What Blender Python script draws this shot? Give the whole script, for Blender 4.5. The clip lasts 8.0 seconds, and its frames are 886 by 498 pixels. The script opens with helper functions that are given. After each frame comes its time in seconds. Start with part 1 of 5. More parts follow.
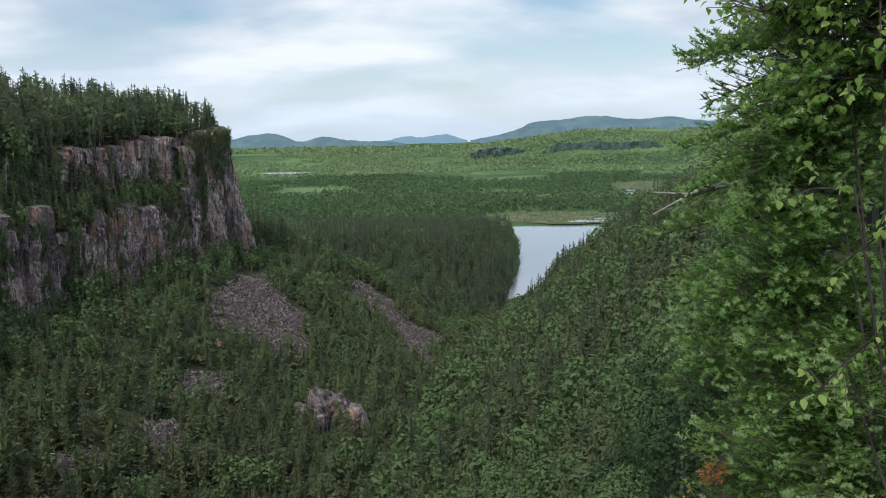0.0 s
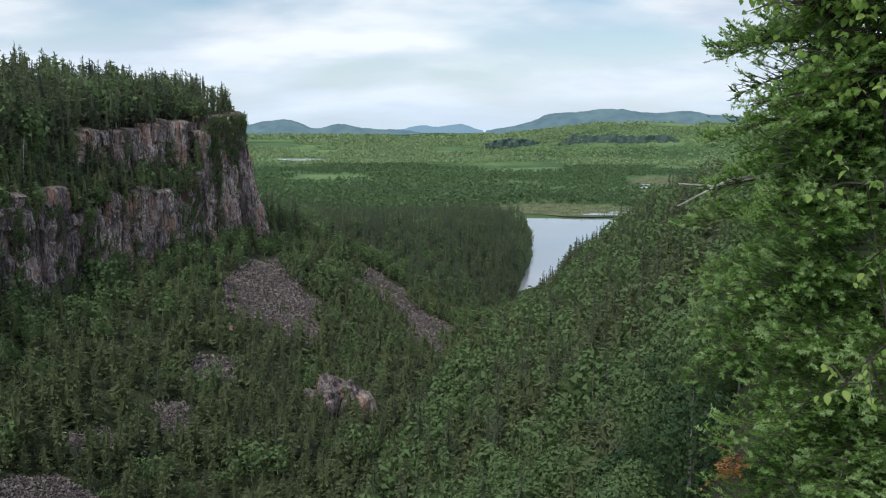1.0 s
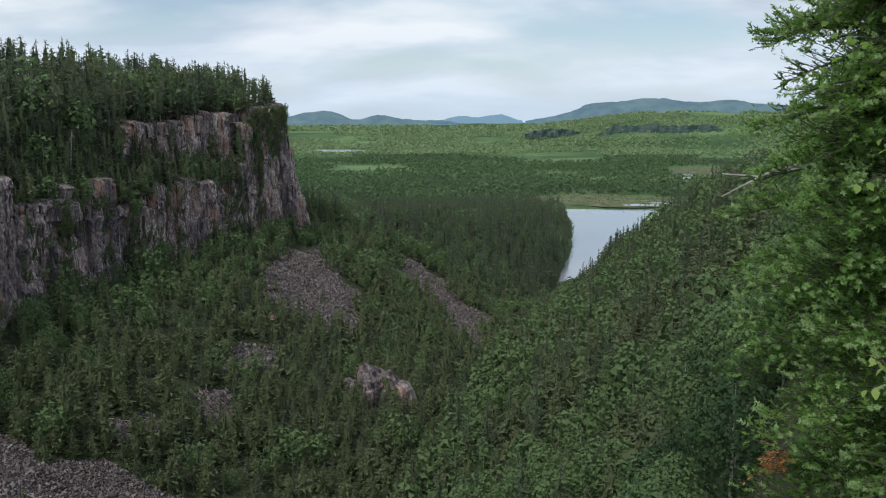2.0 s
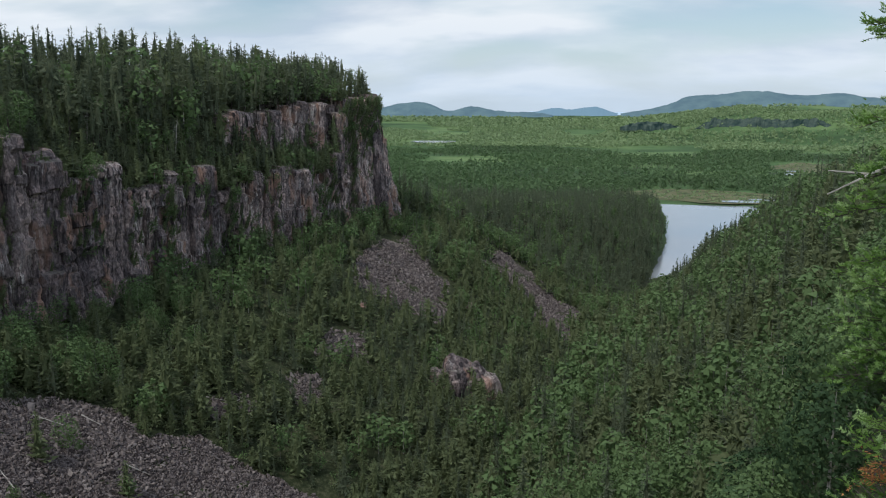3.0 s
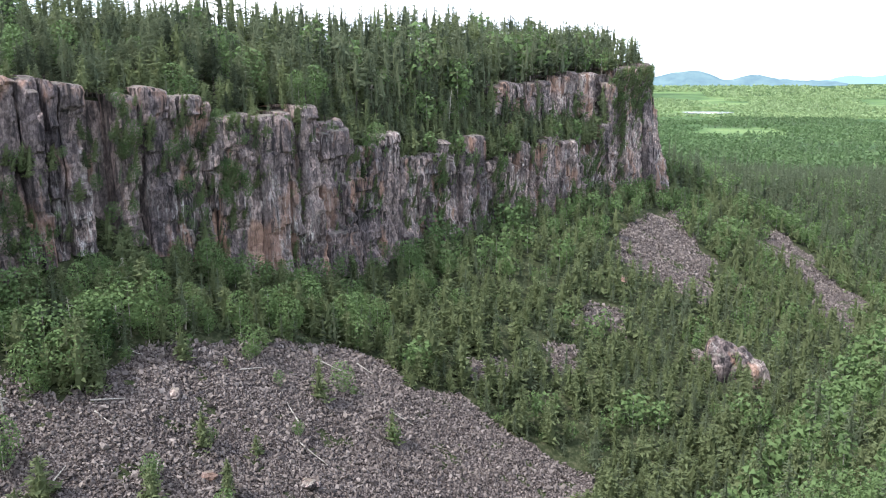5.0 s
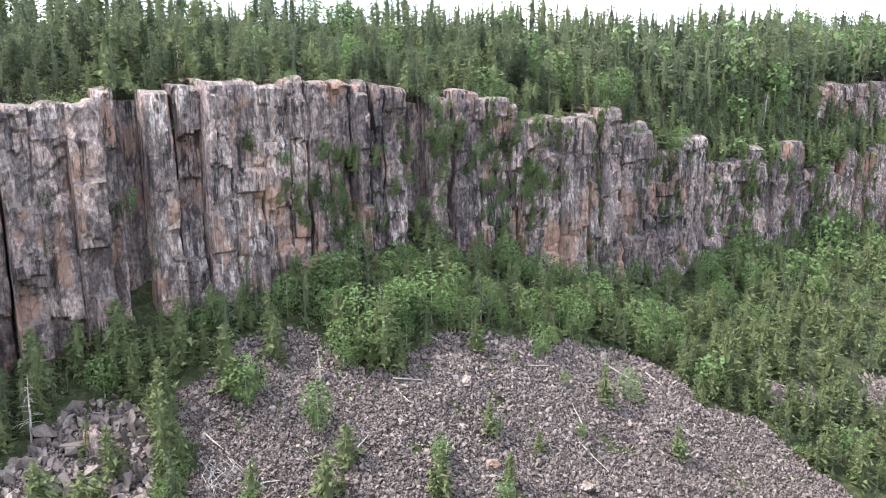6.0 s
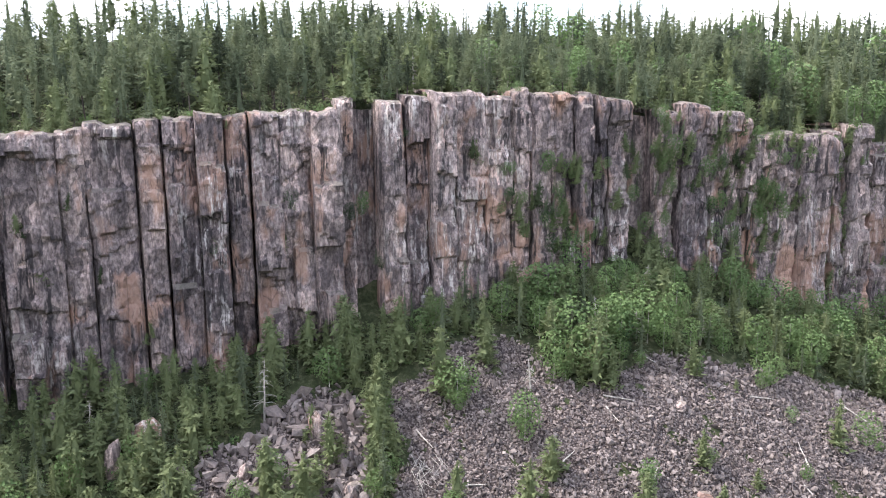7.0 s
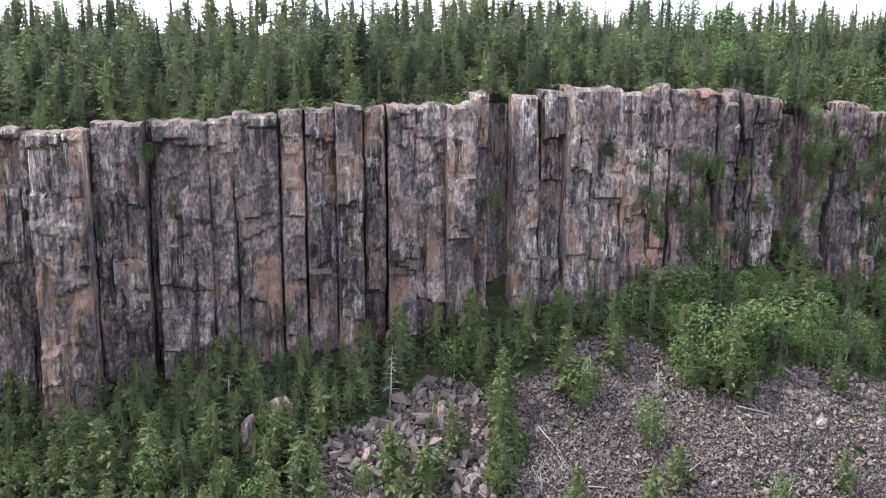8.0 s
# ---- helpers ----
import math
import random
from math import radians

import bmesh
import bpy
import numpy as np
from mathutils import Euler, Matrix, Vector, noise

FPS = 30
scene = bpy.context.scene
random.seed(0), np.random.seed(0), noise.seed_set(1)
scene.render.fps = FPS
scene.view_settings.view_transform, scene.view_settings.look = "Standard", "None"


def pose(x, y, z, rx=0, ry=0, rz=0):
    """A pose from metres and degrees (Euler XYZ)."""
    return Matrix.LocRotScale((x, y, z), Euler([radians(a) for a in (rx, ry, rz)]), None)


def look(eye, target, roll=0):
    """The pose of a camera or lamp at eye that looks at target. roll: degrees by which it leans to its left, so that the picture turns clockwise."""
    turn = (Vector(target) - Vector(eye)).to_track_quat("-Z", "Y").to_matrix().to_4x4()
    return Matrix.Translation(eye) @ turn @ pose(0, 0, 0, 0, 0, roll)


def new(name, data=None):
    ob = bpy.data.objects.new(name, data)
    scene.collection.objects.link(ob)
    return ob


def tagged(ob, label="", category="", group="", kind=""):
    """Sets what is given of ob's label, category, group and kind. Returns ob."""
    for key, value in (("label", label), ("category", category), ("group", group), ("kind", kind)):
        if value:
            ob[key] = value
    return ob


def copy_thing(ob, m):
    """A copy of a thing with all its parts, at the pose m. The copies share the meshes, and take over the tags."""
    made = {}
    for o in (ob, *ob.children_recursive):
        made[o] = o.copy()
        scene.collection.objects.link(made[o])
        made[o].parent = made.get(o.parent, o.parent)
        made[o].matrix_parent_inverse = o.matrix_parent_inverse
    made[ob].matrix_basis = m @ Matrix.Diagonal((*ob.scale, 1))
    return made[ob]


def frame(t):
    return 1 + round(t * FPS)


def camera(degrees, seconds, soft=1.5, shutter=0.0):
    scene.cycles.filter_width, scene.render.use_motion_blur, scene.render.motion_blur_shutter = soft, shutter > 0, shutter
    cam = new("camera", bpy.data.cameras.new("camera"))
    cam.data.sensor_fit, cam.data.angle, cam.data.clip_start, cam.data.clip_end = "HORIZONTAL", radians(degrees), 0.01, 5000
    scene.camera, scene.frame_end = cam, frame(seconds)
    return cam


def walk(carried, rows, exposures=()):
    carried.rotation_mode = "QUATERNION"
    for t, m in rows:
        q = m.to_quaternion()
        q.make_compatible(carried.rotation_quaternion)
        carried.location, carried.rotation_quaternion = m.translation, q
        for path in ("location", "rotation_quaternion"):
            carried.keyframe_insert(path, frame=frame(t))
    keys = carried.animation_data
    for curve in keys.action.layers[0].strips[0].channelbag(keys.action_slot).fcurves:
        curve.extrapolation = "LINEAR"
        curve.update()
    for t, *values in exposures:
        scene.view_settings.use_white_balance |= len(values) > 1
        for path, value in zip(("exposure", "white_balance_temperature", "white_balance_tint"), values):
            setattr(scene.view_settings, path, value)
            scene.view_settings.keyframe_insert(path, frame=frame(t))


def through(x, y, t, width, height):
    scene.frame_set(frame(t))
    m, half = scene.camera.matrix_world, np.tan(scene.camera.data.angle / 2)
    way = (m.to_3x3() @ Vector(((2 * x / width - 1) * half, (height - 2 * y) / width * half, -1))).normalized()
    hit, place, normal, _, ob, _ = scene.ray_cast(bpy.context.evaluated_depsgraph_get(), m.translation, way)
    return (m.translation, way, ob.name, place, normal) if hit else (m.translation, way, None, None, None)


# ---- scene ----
EYE = 115.0  # height of the lookout's camera above the lake

# ---- camera ----
cam = camera(56.2, 8.0, soft=1.1)
TURNS = [
    (0.0, 81.981, 0.99, -0.139), (0.5, 81.65, 0.033, 0.259), (1.0, 81.286, -0.238, 0.913), (1.2, 81.115, -0.105, 1.053),
    (2.3, 80.353, -0.076, 5.814), (2.5, 80.114, -0.241, 7.584), (3.0, 80.067, -0.313, 9.933), (3.5, 80.209, -0.008, 12.039),
    (4.0, 79.622, 0.073, 16.456), (4.2, 79.285, 0.21, 18.688), (5.3, 77.963, 0.552, 33.226), (5.5, 78.042, 0.752, 37.52),
    (6.0, 78.484, 0.842, 48.559), (6.5, 78.992, 0.228, 56.71), (7.0, 79.445, 0.411, 63.846), (7.5, 79.403, 0.694, 70.811),
    (8.0, 79.067, -0.345, 73.107)]
# the one who holds it shifts a hand's width while beginning to turn
SHIFT = ([0.0, 0.5, 1.0, 2.5], [0.045, 0.012, 0.0, -0.003], [0.015, 0.006, 0.0, 0.0])
walk(cam, [(t, pose(float(np.interp(t, SHIFT[0], SHIFT[1])), 0, EYE + float(np.interp(t, SHIFT[0], SHIFT[2])), rx, ry, rz)) for t, rx, ry, rz in TURNS],
     exposures=[(0, 0.05, 6250, 8), (1.0, 0.08, 6250, 8), (2.5, -0.12, 6200, 8), (3.5, -0.12, 6200, 8), (4.2, -0.1, 6200, 8), (5.3, 1.95, 6400, 12), (6.0, 2.1, 6500, 13), (6.5, 2.13, 6500, 15), (7.0, 1.97, 6500, 16), (8.0, 1.68, 6500, 16)])

# ---- sky and sun ----
SUN_UP, SUN_TURN = 54.0, 214.0   # degrees above the horizon; clockwise from straight ahead
world = bpy.data.worlds.new("sky")
scene.world = world
world.use_nodes = True
wn, wl = world.node_tree.nodes, world.node_tree.links
wn.clear()


def wnode(kind, **sets):
    n = wn.new(kind)
    for key, value in sets.items():
        if key in n.inputs:
            n.inputs[key].default_value = value
    return n


tc = wnode("ShaderNodeTexCoord")
sep = wnode("ShaderNodeSeparateXYZ")
wl.new(tc.outputs["Generated"], sep.inputs[0])
lift = wnode("ShaderNodeMath")
lift.operation = "MAXIMUM"
wl.new(sep.outputs["Z"], lift.inputs[0])
lift.inputs[1].default_value = 0.0
lift2 = wnode("ShaderNodeMath")
lift2.operation = "ADD"
wl.new(lift.outputs[0], lift2.inputs[0])
lift2.inputs[1].default_value = 0.26
dome = wnode("ShaderNodeVectorMath")
dome.operation = "DIVIDE"
wl.new(tc.outputs["Generated"], dome.inputs[0])
wl.new(lift2.outputs[0], dome.inputs[1])
flat = wnode("ShaderNodeMapping")
flat.inputs["Scale"].default_value = (1.0, 1.35, 0.0)
flat.inputs["Location"].default_value = (0.35, 0.2, 0.0)
wl.new(dome.outputs[0], flat.inputs["Vector"])
cover = wnode("ShaderNodeTexNoise", Scale=0.95, Detail=5.0, Roughness=0.45, Distortion=0.2)
wl.new(flat.outputs[0], cover.inputs["Vector"])
cover_ramp = wnode("ShaderNodeValToRGB")
cover_ramp.color_ramp.elements[0].position, cover_ramp.color_ramp.elements[1].position = 0.40, 0.54
wl.new(cover.outputs["Fac"], cover_ramp.inputs[0])
body = wnode("ShaderNodeTexNoise", Scale=1.25, Detail=7.0, Roughness=0.5, Distortion=0.1)
shift = wnode("ShaderNodeMapping")
shift.inputs["Location"].default_value = (7.3, 2.1, 0.0)
wl.new(flat.outputs[0], shift.inputs["Vector"])
wl.new(shift.outputs[0], body.inputs["Vector"])
body_ramp = wnode("ShaderNodeValToRGB")
e = body_ramp.color_ramp.elements
e[0].position, e[0].color = 0.40, (0.56, 0.64, 0.75, 1)
e[1].position, e[1].color = 0.58, (0.98, 0.985, 1.0, 1)
wl.new(body.outputs["Fac"], body_ramp.inputs[0])
clear_sky = wnode("ShaderNodeTexSky")
clear_sky.sky_type, clear_sky.sun_disc = "NISHITA", False
clear_sky.sun_elevation, clear_sky.sun_rotation = radians(SUN_UP), radians(SUN_TURN)
dim = wnode("ShaderNodeVectorMath")
dim.operation = "SCALE"
dim.inputs["Scale"].default_value = 0.12
wl.new(clear_sky.outputs[0], dim.inputs[0])
blend = wnode("ShaderNodeMix")
blend.data_type = "RGBA"
wl.new(cover_ramp.outputs["Color"], blend.inputs["Factor"])
wl.new(dim.outputs[0], blend.inputs["A"])
wl.new(body_ramp.outputs["Color"], blend.inputs["B"])
bg = wnode("ShaderNodeBackground")
bg.inputs["Strength"].default_value = 1.0
haze = wnode("ShaderNodeMapRange")
haze.inputs["From Min"].default_value, haze.inputs["From Max"].default_value = 0.0, 0.13
haze.inputs["To Min"].default_value, haze.inputs["To Max"].default_value = 0.8, 0.0
wl.new(lift.outputs[0], haze.inputs["Value"])
low = wnode("ShaderNodeMix")
low.data_type = "RGBA"
wl.new(haze.outputs[0], low.inputs["Factor"])
wl.new(blend.outputs["Result"], low.inputs["A"])
low.inputs["B"].default_value = (0.68, 0.79, 0.92, 1)
wl.new(low.outputs["Result"], bg.inputs["Color"])
wout = wnode("ShaderNodeOutputWorld")
wl.new(bg.outputs[0], wout.inputs[0])

sun = new("sun", bpy.data.lights.new("sun", "SUN"))
sun.data.energy, sun.data.angle, sun.data.color = 1.9, radians(9), (1.0, 0.95, 0.87)
a, b = radians(SUN_TURN), radians(SUN_UP)
sun.matrix_world = look((0, 0, 400), Vector((0, 0, 400)) - Vector((math.sin(a) * math.cos(b), math.cos(a) * math.cos(b), math.sin(b))))


# ---- materials ----
def material(name, rough=0.9, bump=0.0, bump_scale=1.0, spec=0.2):
    """A node material; returns it with a function that adds nodes, its links and its shader."""
    m = bpy.data.materials.new(name)
    m.use_nodes = True
    nt = m.node_tree
    sh = nt.nodes["Principled BSDF"]
    sh.inputs["Roughness"].default_value = rough
    sh.inputs["Specular IOR Level"].default_value = spec

    def add(kind, **sets):
        n = nt.nodes.new(kind)
        for key, value in sets.items():
            if key in n.inputs:
                n.inputs[key].default_value = value
        return n
    return m, add, nt.links, sh


def ramp(add, links, source, stops):
    r = add("ShaderNodeValToRGB")
    els = r.color_ramp.elements
    while len(els) < len(stops):
        els.new(0.5)
    for el, (p, c) in zip(els, stops):
        el.position, el.color = p, (*c, 1)
    links.new(source, r.inputs[0])
    return r.outputs["Color"]


def mixed(add, links, fac, a, b, how="MIX"):
    m = add("ShaderNodeMix")
    m.data_type, m.blend_type = "RGBA", how
    for socket, v in (("Factor", fac), ("A", a), ("B", b)):
        if isinstance(v, (int, float)):
            m.inputs[socket].default_value = v
        elif isinstance(v, tuple):
            m.inputs[socket].default_value = (*v, 1)
        else:
            links.new(v, m.inputs[socket])
    return m.outputs["Result"]


def place_noise(add, links, scale, stretch=(1, 1, 1), detail=4.0, rough=0.55, offset=(0, 0, 0)):
    g = add("ShaderNodeNewGeometry")
    mp = add("ShaderNodeMapping")
    mp.inputs["Scale"].default_value, mp.inputs["Location"].default_value = stretch, offset
    links.new(g.outputs["Position"], mp.inputs["Vector"])
    n = add("ShaderNodeTexNoise", Scale=scale, Detail=detail, Roughness=rough)
    links.new(mp.outputs[0], n.inputs["Vector"])
    return n.outputs["Fac"]


def bumped(add, links, sh, height, strength, distance):
    b = add("ShaderNodeBump", Strength=strength, Distance=distance)
    links.new(height, b.inputs["Height"])
    links.new(b.outputs[0], sh.inputs["Normal"])


def leaf_material(name, dark, mid, light, spread=0.05, through=0.24):
    """Foliage: tone by tree-sized patches of the place, by leaf, and by object."""
    m, add, links, sh = material(name, 0.75, spec=0.15)
    g = add("ShaderNodeNewGeometry")
    o = add("ShaderNodeObjectInfo")
    n = place_noise(add, links, spread, detail=3.0)
    s = add("ShaderNodeMath")
    s.operation = "MULTIPLY_ADD"
    links.new(g.outputs["Random Per Island"], s.inputs[0])
    s.inputs[1].default_value = 0.14
    links.new(n, s.inputs[2])
    s2 = add("ShaderNodeMath")
    s2.operation = "MULTIPLY_ADD"
    own = add("ShaderNodeAttribute")
    own.attribute_name = "tone"
    either = add("ShaderNodeMath")
    either.operation = "ADD"
    links.new(o.outputs["Random"], either.inputs[0])
    links.new(own.outputs["Fac"], either.inputs[1])
    s2.inputs[1].default_value = 0.72
    links.new(either.outputs[0], s2.inputs[0])
    links.new(s.outputs[0], s2.inputs[2])
    c = ramp(add, links, s2.outputs[0], [(0.5, dark), (0.9, mid), (1.32, light)])
    links.new(c, sh.inputs["Base Color"])
    t = add("ShaderNodeBsdfTranslucent")
    links.new(c, t.inputs["Color"])
    mx = add("ShaderNodeMixShader")
    mx.inputs[0].default_value = through
    links.new(sh.outputs[0], mx.inputs[1])
    links.new(t.outputs[0], mx.inputs[2])
    out = m.node_tree.nodes["Material Output"]
    links.new(mx.outputs[0], out.inputs["Surface"])
    return m


SPRUCE = leaf_material("spruce_needles", (0.026, 0.037, 0.023), (0.07, 0.092, 0.058), (0.14, 0.17, 0.106), through=0.4)
PINE = leaf_material("pine_needles", (0.045, 0.058, 0.036), (0.1, 0.126, 0.08), (0.17, 0.2, 0.12), through=0.4)
CEDAR = leaf_material("cedar_needles", (0.03, 0.043, 0.022), (0.074, 0.098, 0.05), (0.15, 0.182, 0.09), through=0.26)
BIRCH = leaf_material("birch_leaves", (0.028, 0.055, 0.024), (0.06, 0.106, 0.046), (0.135, 0.205, 0.084), through=0.26)
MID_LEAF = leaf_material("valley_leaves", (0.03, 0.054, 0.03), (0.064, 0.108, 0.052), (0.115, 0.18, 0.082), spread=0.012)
# the far plain's sunshine and haze are put into these paler leaf colours
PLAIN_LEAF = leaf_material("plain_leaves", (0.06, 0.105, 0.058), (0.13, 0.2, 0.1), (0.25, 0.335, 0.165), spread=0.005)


def bark_material(name, a, b, scale):
    m, add, links, sh = material(name, 0.9)
    n = place_noise(add, links, scale, (1, 1, 0.35))
    links.new(ramp(add, links, n, [(0.35, a), (0.65, b)]), sh.inputs["Base Color"])
    bumped(add, links, sh, n, 0.5, 0.03)
    return m


BARK = bark_material("dark_bark", (0.035, 0.028, 0.024), (0.11, 0.095, 0.085), 5.0)
BIRCH_BARK = bark_material("birch_bark", (0.16, 0.14, 0.12), (0.52, 0.5, 0.46), 4.0)
DEAD_WOOD = bark_material("weathered_wood", (0.26, 0.24, 0.215), (0.55, 0.52, 0.48), 6.0)


def rock_material():
    m, add, links, sh = material("cliff_rock", 0.92, spec=0.25)
    big = place_noise(add, links, 0.09, (1, 1, 0.5), 5.0)
    grain = place_noise(add, links, 1.7, (1, 1, 0.62), 7.0, 0.72)
    streak = place_noise(add, links, 0.3, (2.6, 2.6, 0.2), 5.0, 0.66, (3, 9, 4))
    streak2 = place_noise(add, links, 0.55, (2.0, 2.0, 0.2), 5.0, 0.66, (31, 2, 17))
    warm = place_noise(add, links, 0.16, (1, 1, 0.45), 5.0, 0.55, (12, 40, 7))
    base = ramp(add, links, grain, [(0.36, (0.11, 0.098, 0.099)), (0.5, (0.26, 0.227, 0.223)), (0.64, (0.44, 0.396, 0.38))])
    g0 = add("ShaderNodeNewGeometry")
    bm_ = add("ShaderNodeMapping")
    bm_.inputs["Scale"].default_value = (0.75, 0.75, 0.34)
    links.new(g0.outputs["Position"], bm_.inputs["Vector"])
    cells = add("ShaderNodeTexVoronoi", Scale=1.0, Randomness=1.0)
    links.new(bm_.outputs[0], cells.inputs["Vector"])
    one = add("ShaderNodeSeparateColor")
    links.new(cells.outputs["Color"], one.inputs[0])
    block = ramp(add, links, one.outputs[0], [(0.0, (0.55, 0.54, 0.57)), (0.55, (1.0, 0.98, 0.98)), (1.0, (1.6, 1.5, 1.46))])
    base = mixed(add, links, 1.0, base, block, "MULTIPLY")
    tone = ramp(add, links, big, [(0.36, (0.55, 0.54, 0.56)), (0.62, (1.35, 1.29, 1.25))])
    c = mixed(add, links, 1.0, base, tone, "MULTIPLY")
    orange = ramp(add, links, warm, [(0.54, (0, 0, 0)), (0.62, (0.72, 0.72, 0.72))])
    c = mixed(add, links, orange, c, (0.42, 0.262, 0.195))
    dark = ramp(add, links, streak, [(0.41, (0.92, 0.92, 0.92)), (0.47, (0, 0, 0))])
    where = place_noise(add, links, 0.045, (1, 1, 1.4), 3.0, 0.5, (5, 5, 60))
    wet = ramp(add, links, where, [(0.42, (0.3, 0.3, 0.3)), (0.56, (1, 1, 1))])
    dark = mixed(add, links, 1.0, dark, wet, "MULTIPLY")
    c = mixed(add, links, dark, c, (0.035, 0.032, 0.036))
    pale = ramp(add, links, streak2, [(0.53, (0, 0, 0)), (0.59, (0.95, 0.95, 0.95))])
    seep = place_noise(add, links, 0.06, (1, 1, 0.8), 3.0, 0.55, (45, 15, 8))
    pale = mixed(add, links, 1.0, pale, ramp(add, links, seep, [(0.49, (0.03, 0.03, 0.03)), (0.63, (0.9, 0.9, 0.9))]), "MULTIPLY")
    speck = ramp(add, links, grain, [(0.42, (0.45, 0.45, 0.45)), (0.55, (1, 1, 1))])
    pale = mixed(add, links, 1.0, pale, speck, "MULTIPLY")
    c = mixed(add, links, pale, c, (0.78, 0.74, 0.7))
    cm = add("ShaderNodeMapping")
    cm.inputs["Scale"].default_value = (0.5, 0.5, 0.07)
    links.new(g0.outputs["Position"], cm.inputs["Vector"])
    seams = add("ShaderNodeTexVoronoi", Scale=1.0, Randomness=1.0)
    seams.feature = "DISTANCE_TO_EDGE"
    links.new(cm.outputs[0], seams.inputs["Vector"])
    seam = ramp(add, links, seams.outputs["Distance"], [(0.0, (0.5, 0.5, 0.5)), (0.035, (0, 0, 0))])
    c = mixed(add, links, seam, c, (0.03, 0.027, 0.03))
    o = add("ShaderNodeObjectInfo")
    each = ramp(add, links, o.outputs["Random"], [(0.0, (0.68, 0.67, 0.7)), (0.6, (0.98, 0.96, 0.96)), (1.0, (1.12, 1.08, 1.06))])
    c = mixed(add, links, 1.0, c, each, "MULTIPLY")
    g = add("ShaderNodeNewGeometry")
    up = add("ShaderNodeSeparateXYZ")
    links.new(g.outputs["Normal"], up.inputs[0])
    lichen = ramp(add, links, up.outputs["Z"], [(0.8, (0, 0, 0)), (0.97, (0.7, 0.7, 0.7))])
    c = mixed(add, links, lichen, c, (0.2, 0.184, 0.156))
    links.new(c, sh.inputs["Base Color"])
    bumped(add, links, sh, grain, 1.0, 0.45)
    return m


ROCK = rock_material()


def stone_material():
    m, add, links, sh = material("talus_stone", 0.9, spec=0.25)
    g = add("ShaderNodeNewGeometry")
    o = add("ShaderNodeObjectInfo")
    n = place_noise(add, links, 2.2, detail=6.0, rough=0.65)
    s = add("ShaderNodeMath")
    s.operation = "ADD"
    links.new(g.outputs["Random Per Island"], s.inputs[0])
    links.new(o.outputs["Random"], s.inputs[1])
    s2 = add("ShaderNodeMath")
    s2.operation = "FRACT"
    links.new(s.outputs[0], s2.inputs[0])
    one = ramp(add, links, s2.outputs[0], [(0.0, (0.115, 0.097, 0.095)), (0.5, (0.195, 0.166, 0.16)), (1.0, (0.3, 0.262, 0.25))])
    two = ramp(add, links, n, [(0.3, (0.65, 0.65, 0.66)), (0.7, (1.2, 1.18, 1.15))])
    links.new(mixed(add, links, 1.0, one, two, "MULTIPLY"), sh.inputs["Base Color"])
    bumped(add, links, sh, n, 0.6, 0.12)
    return m


STONE = stone_material()


def ground_material():
    """Forest floor near by; mottled woods and meadows out on the plain."""
    m, add, links, sh = material("ground_cover", 0.95, spec=0.1)
    fine = place_noise(add, links, 0.8, detail=7.0, rough=0.75)
    patch = place_noise(add, links, 0.004, (0.7, 1, 1), 6.0, 0.6)
    floor = ramp(add, links, fine, [(0.35, (0.026, 0.034, 0.018)), (0.5, (0.046, 0.058, 0.028)), (0.62, (0.1, 0.1, 0.06))])
    # greens brightened: the sunshine out on the plain is put into the colour
    wood = ramp(add, links, patch, [(0.38, (0.05, 0.09, 0.04)), (0.5, (0.095, 0.165, 0.065)), (0.62, (0.17, 0.25, 0.1))])
    g = add("ShaderNodeNewGeometry")
    d = add("ShaderNodeVectorMath")
    d.operation = "LENGTH"
    links.new(g.outputs["Position"], d.inputs[0])
    mr = add("ShaderNodeMapRange")
    mr.inputs["From Min"].default_value, mr.inputs["From Max"].default_value = 560, 900
    links.new(d.outputs["Value"], mr.inputs["Value"])
    links.new(mixed(add, links, mr.outputs[0], floor, wood), sh.inputs["Base Color"])
    bumped(add, links, sh, fine, 0.6, 0.4)
    return m


GROUND = ground_material()


def plain_material(name, a, b, scale, rough=0.9, stretch=(1, 1, 1)):
    m, add, links, sh = material(name, rough)
    n = place_noise(add, links, scale, stretch, 6.0, 0.6)
    links.new(ramp(add, links, n, [(0.35, a), (0.65, b)]), sh.inputs["Base Color"])
    return m


def gravel_material():
    """The bed of the talus: small stones, each with a tone of its own, and dark joints."""
    m, add, links, sh = material("talus_gravel", 0.92)
    g = add("ShaderNodeNewGeometry")
    v = add("ShaderNodeTexVoronoi", Scale=2.6, Randomness=1.0)
    links.new(g.outputs["Position"], v.inputs["Vector"])
    one = add("ShaderNodeSeparateColor")
    links.new(v.outputs["Color"], one.inputs[0])
    c = ramp(add, links, one.outputs[0], [(0.0, (0.08, 0.066, 0.066)), (1.0, (0.27, 0.23, 0.22))])
    joint = ramp(add, links, v.outputs["Distance"], [(0.3, (1, 1, 1)), (0.62, (0.3, 0.28, 0.28))])
    links.new(mixed(add, links, 1.0, c, joint, "MULTIPLY"), sh.inputs["Base Color"])
    b = add("ShaderNodeBump", Strength=1.0, Distance=0.3)
    b.invert = True
    links.new(v.outputs["Distance"], b.inputs["Height"])
    links.new(b.outputs[0], sh.inputs["Normal"])
    return m


GRAVEL = gravel_material()
MARSH = plain_material("marsh_grass", (0.06, 0.085, 0.035), (0.2, 0.19, 0.1), 0.06)


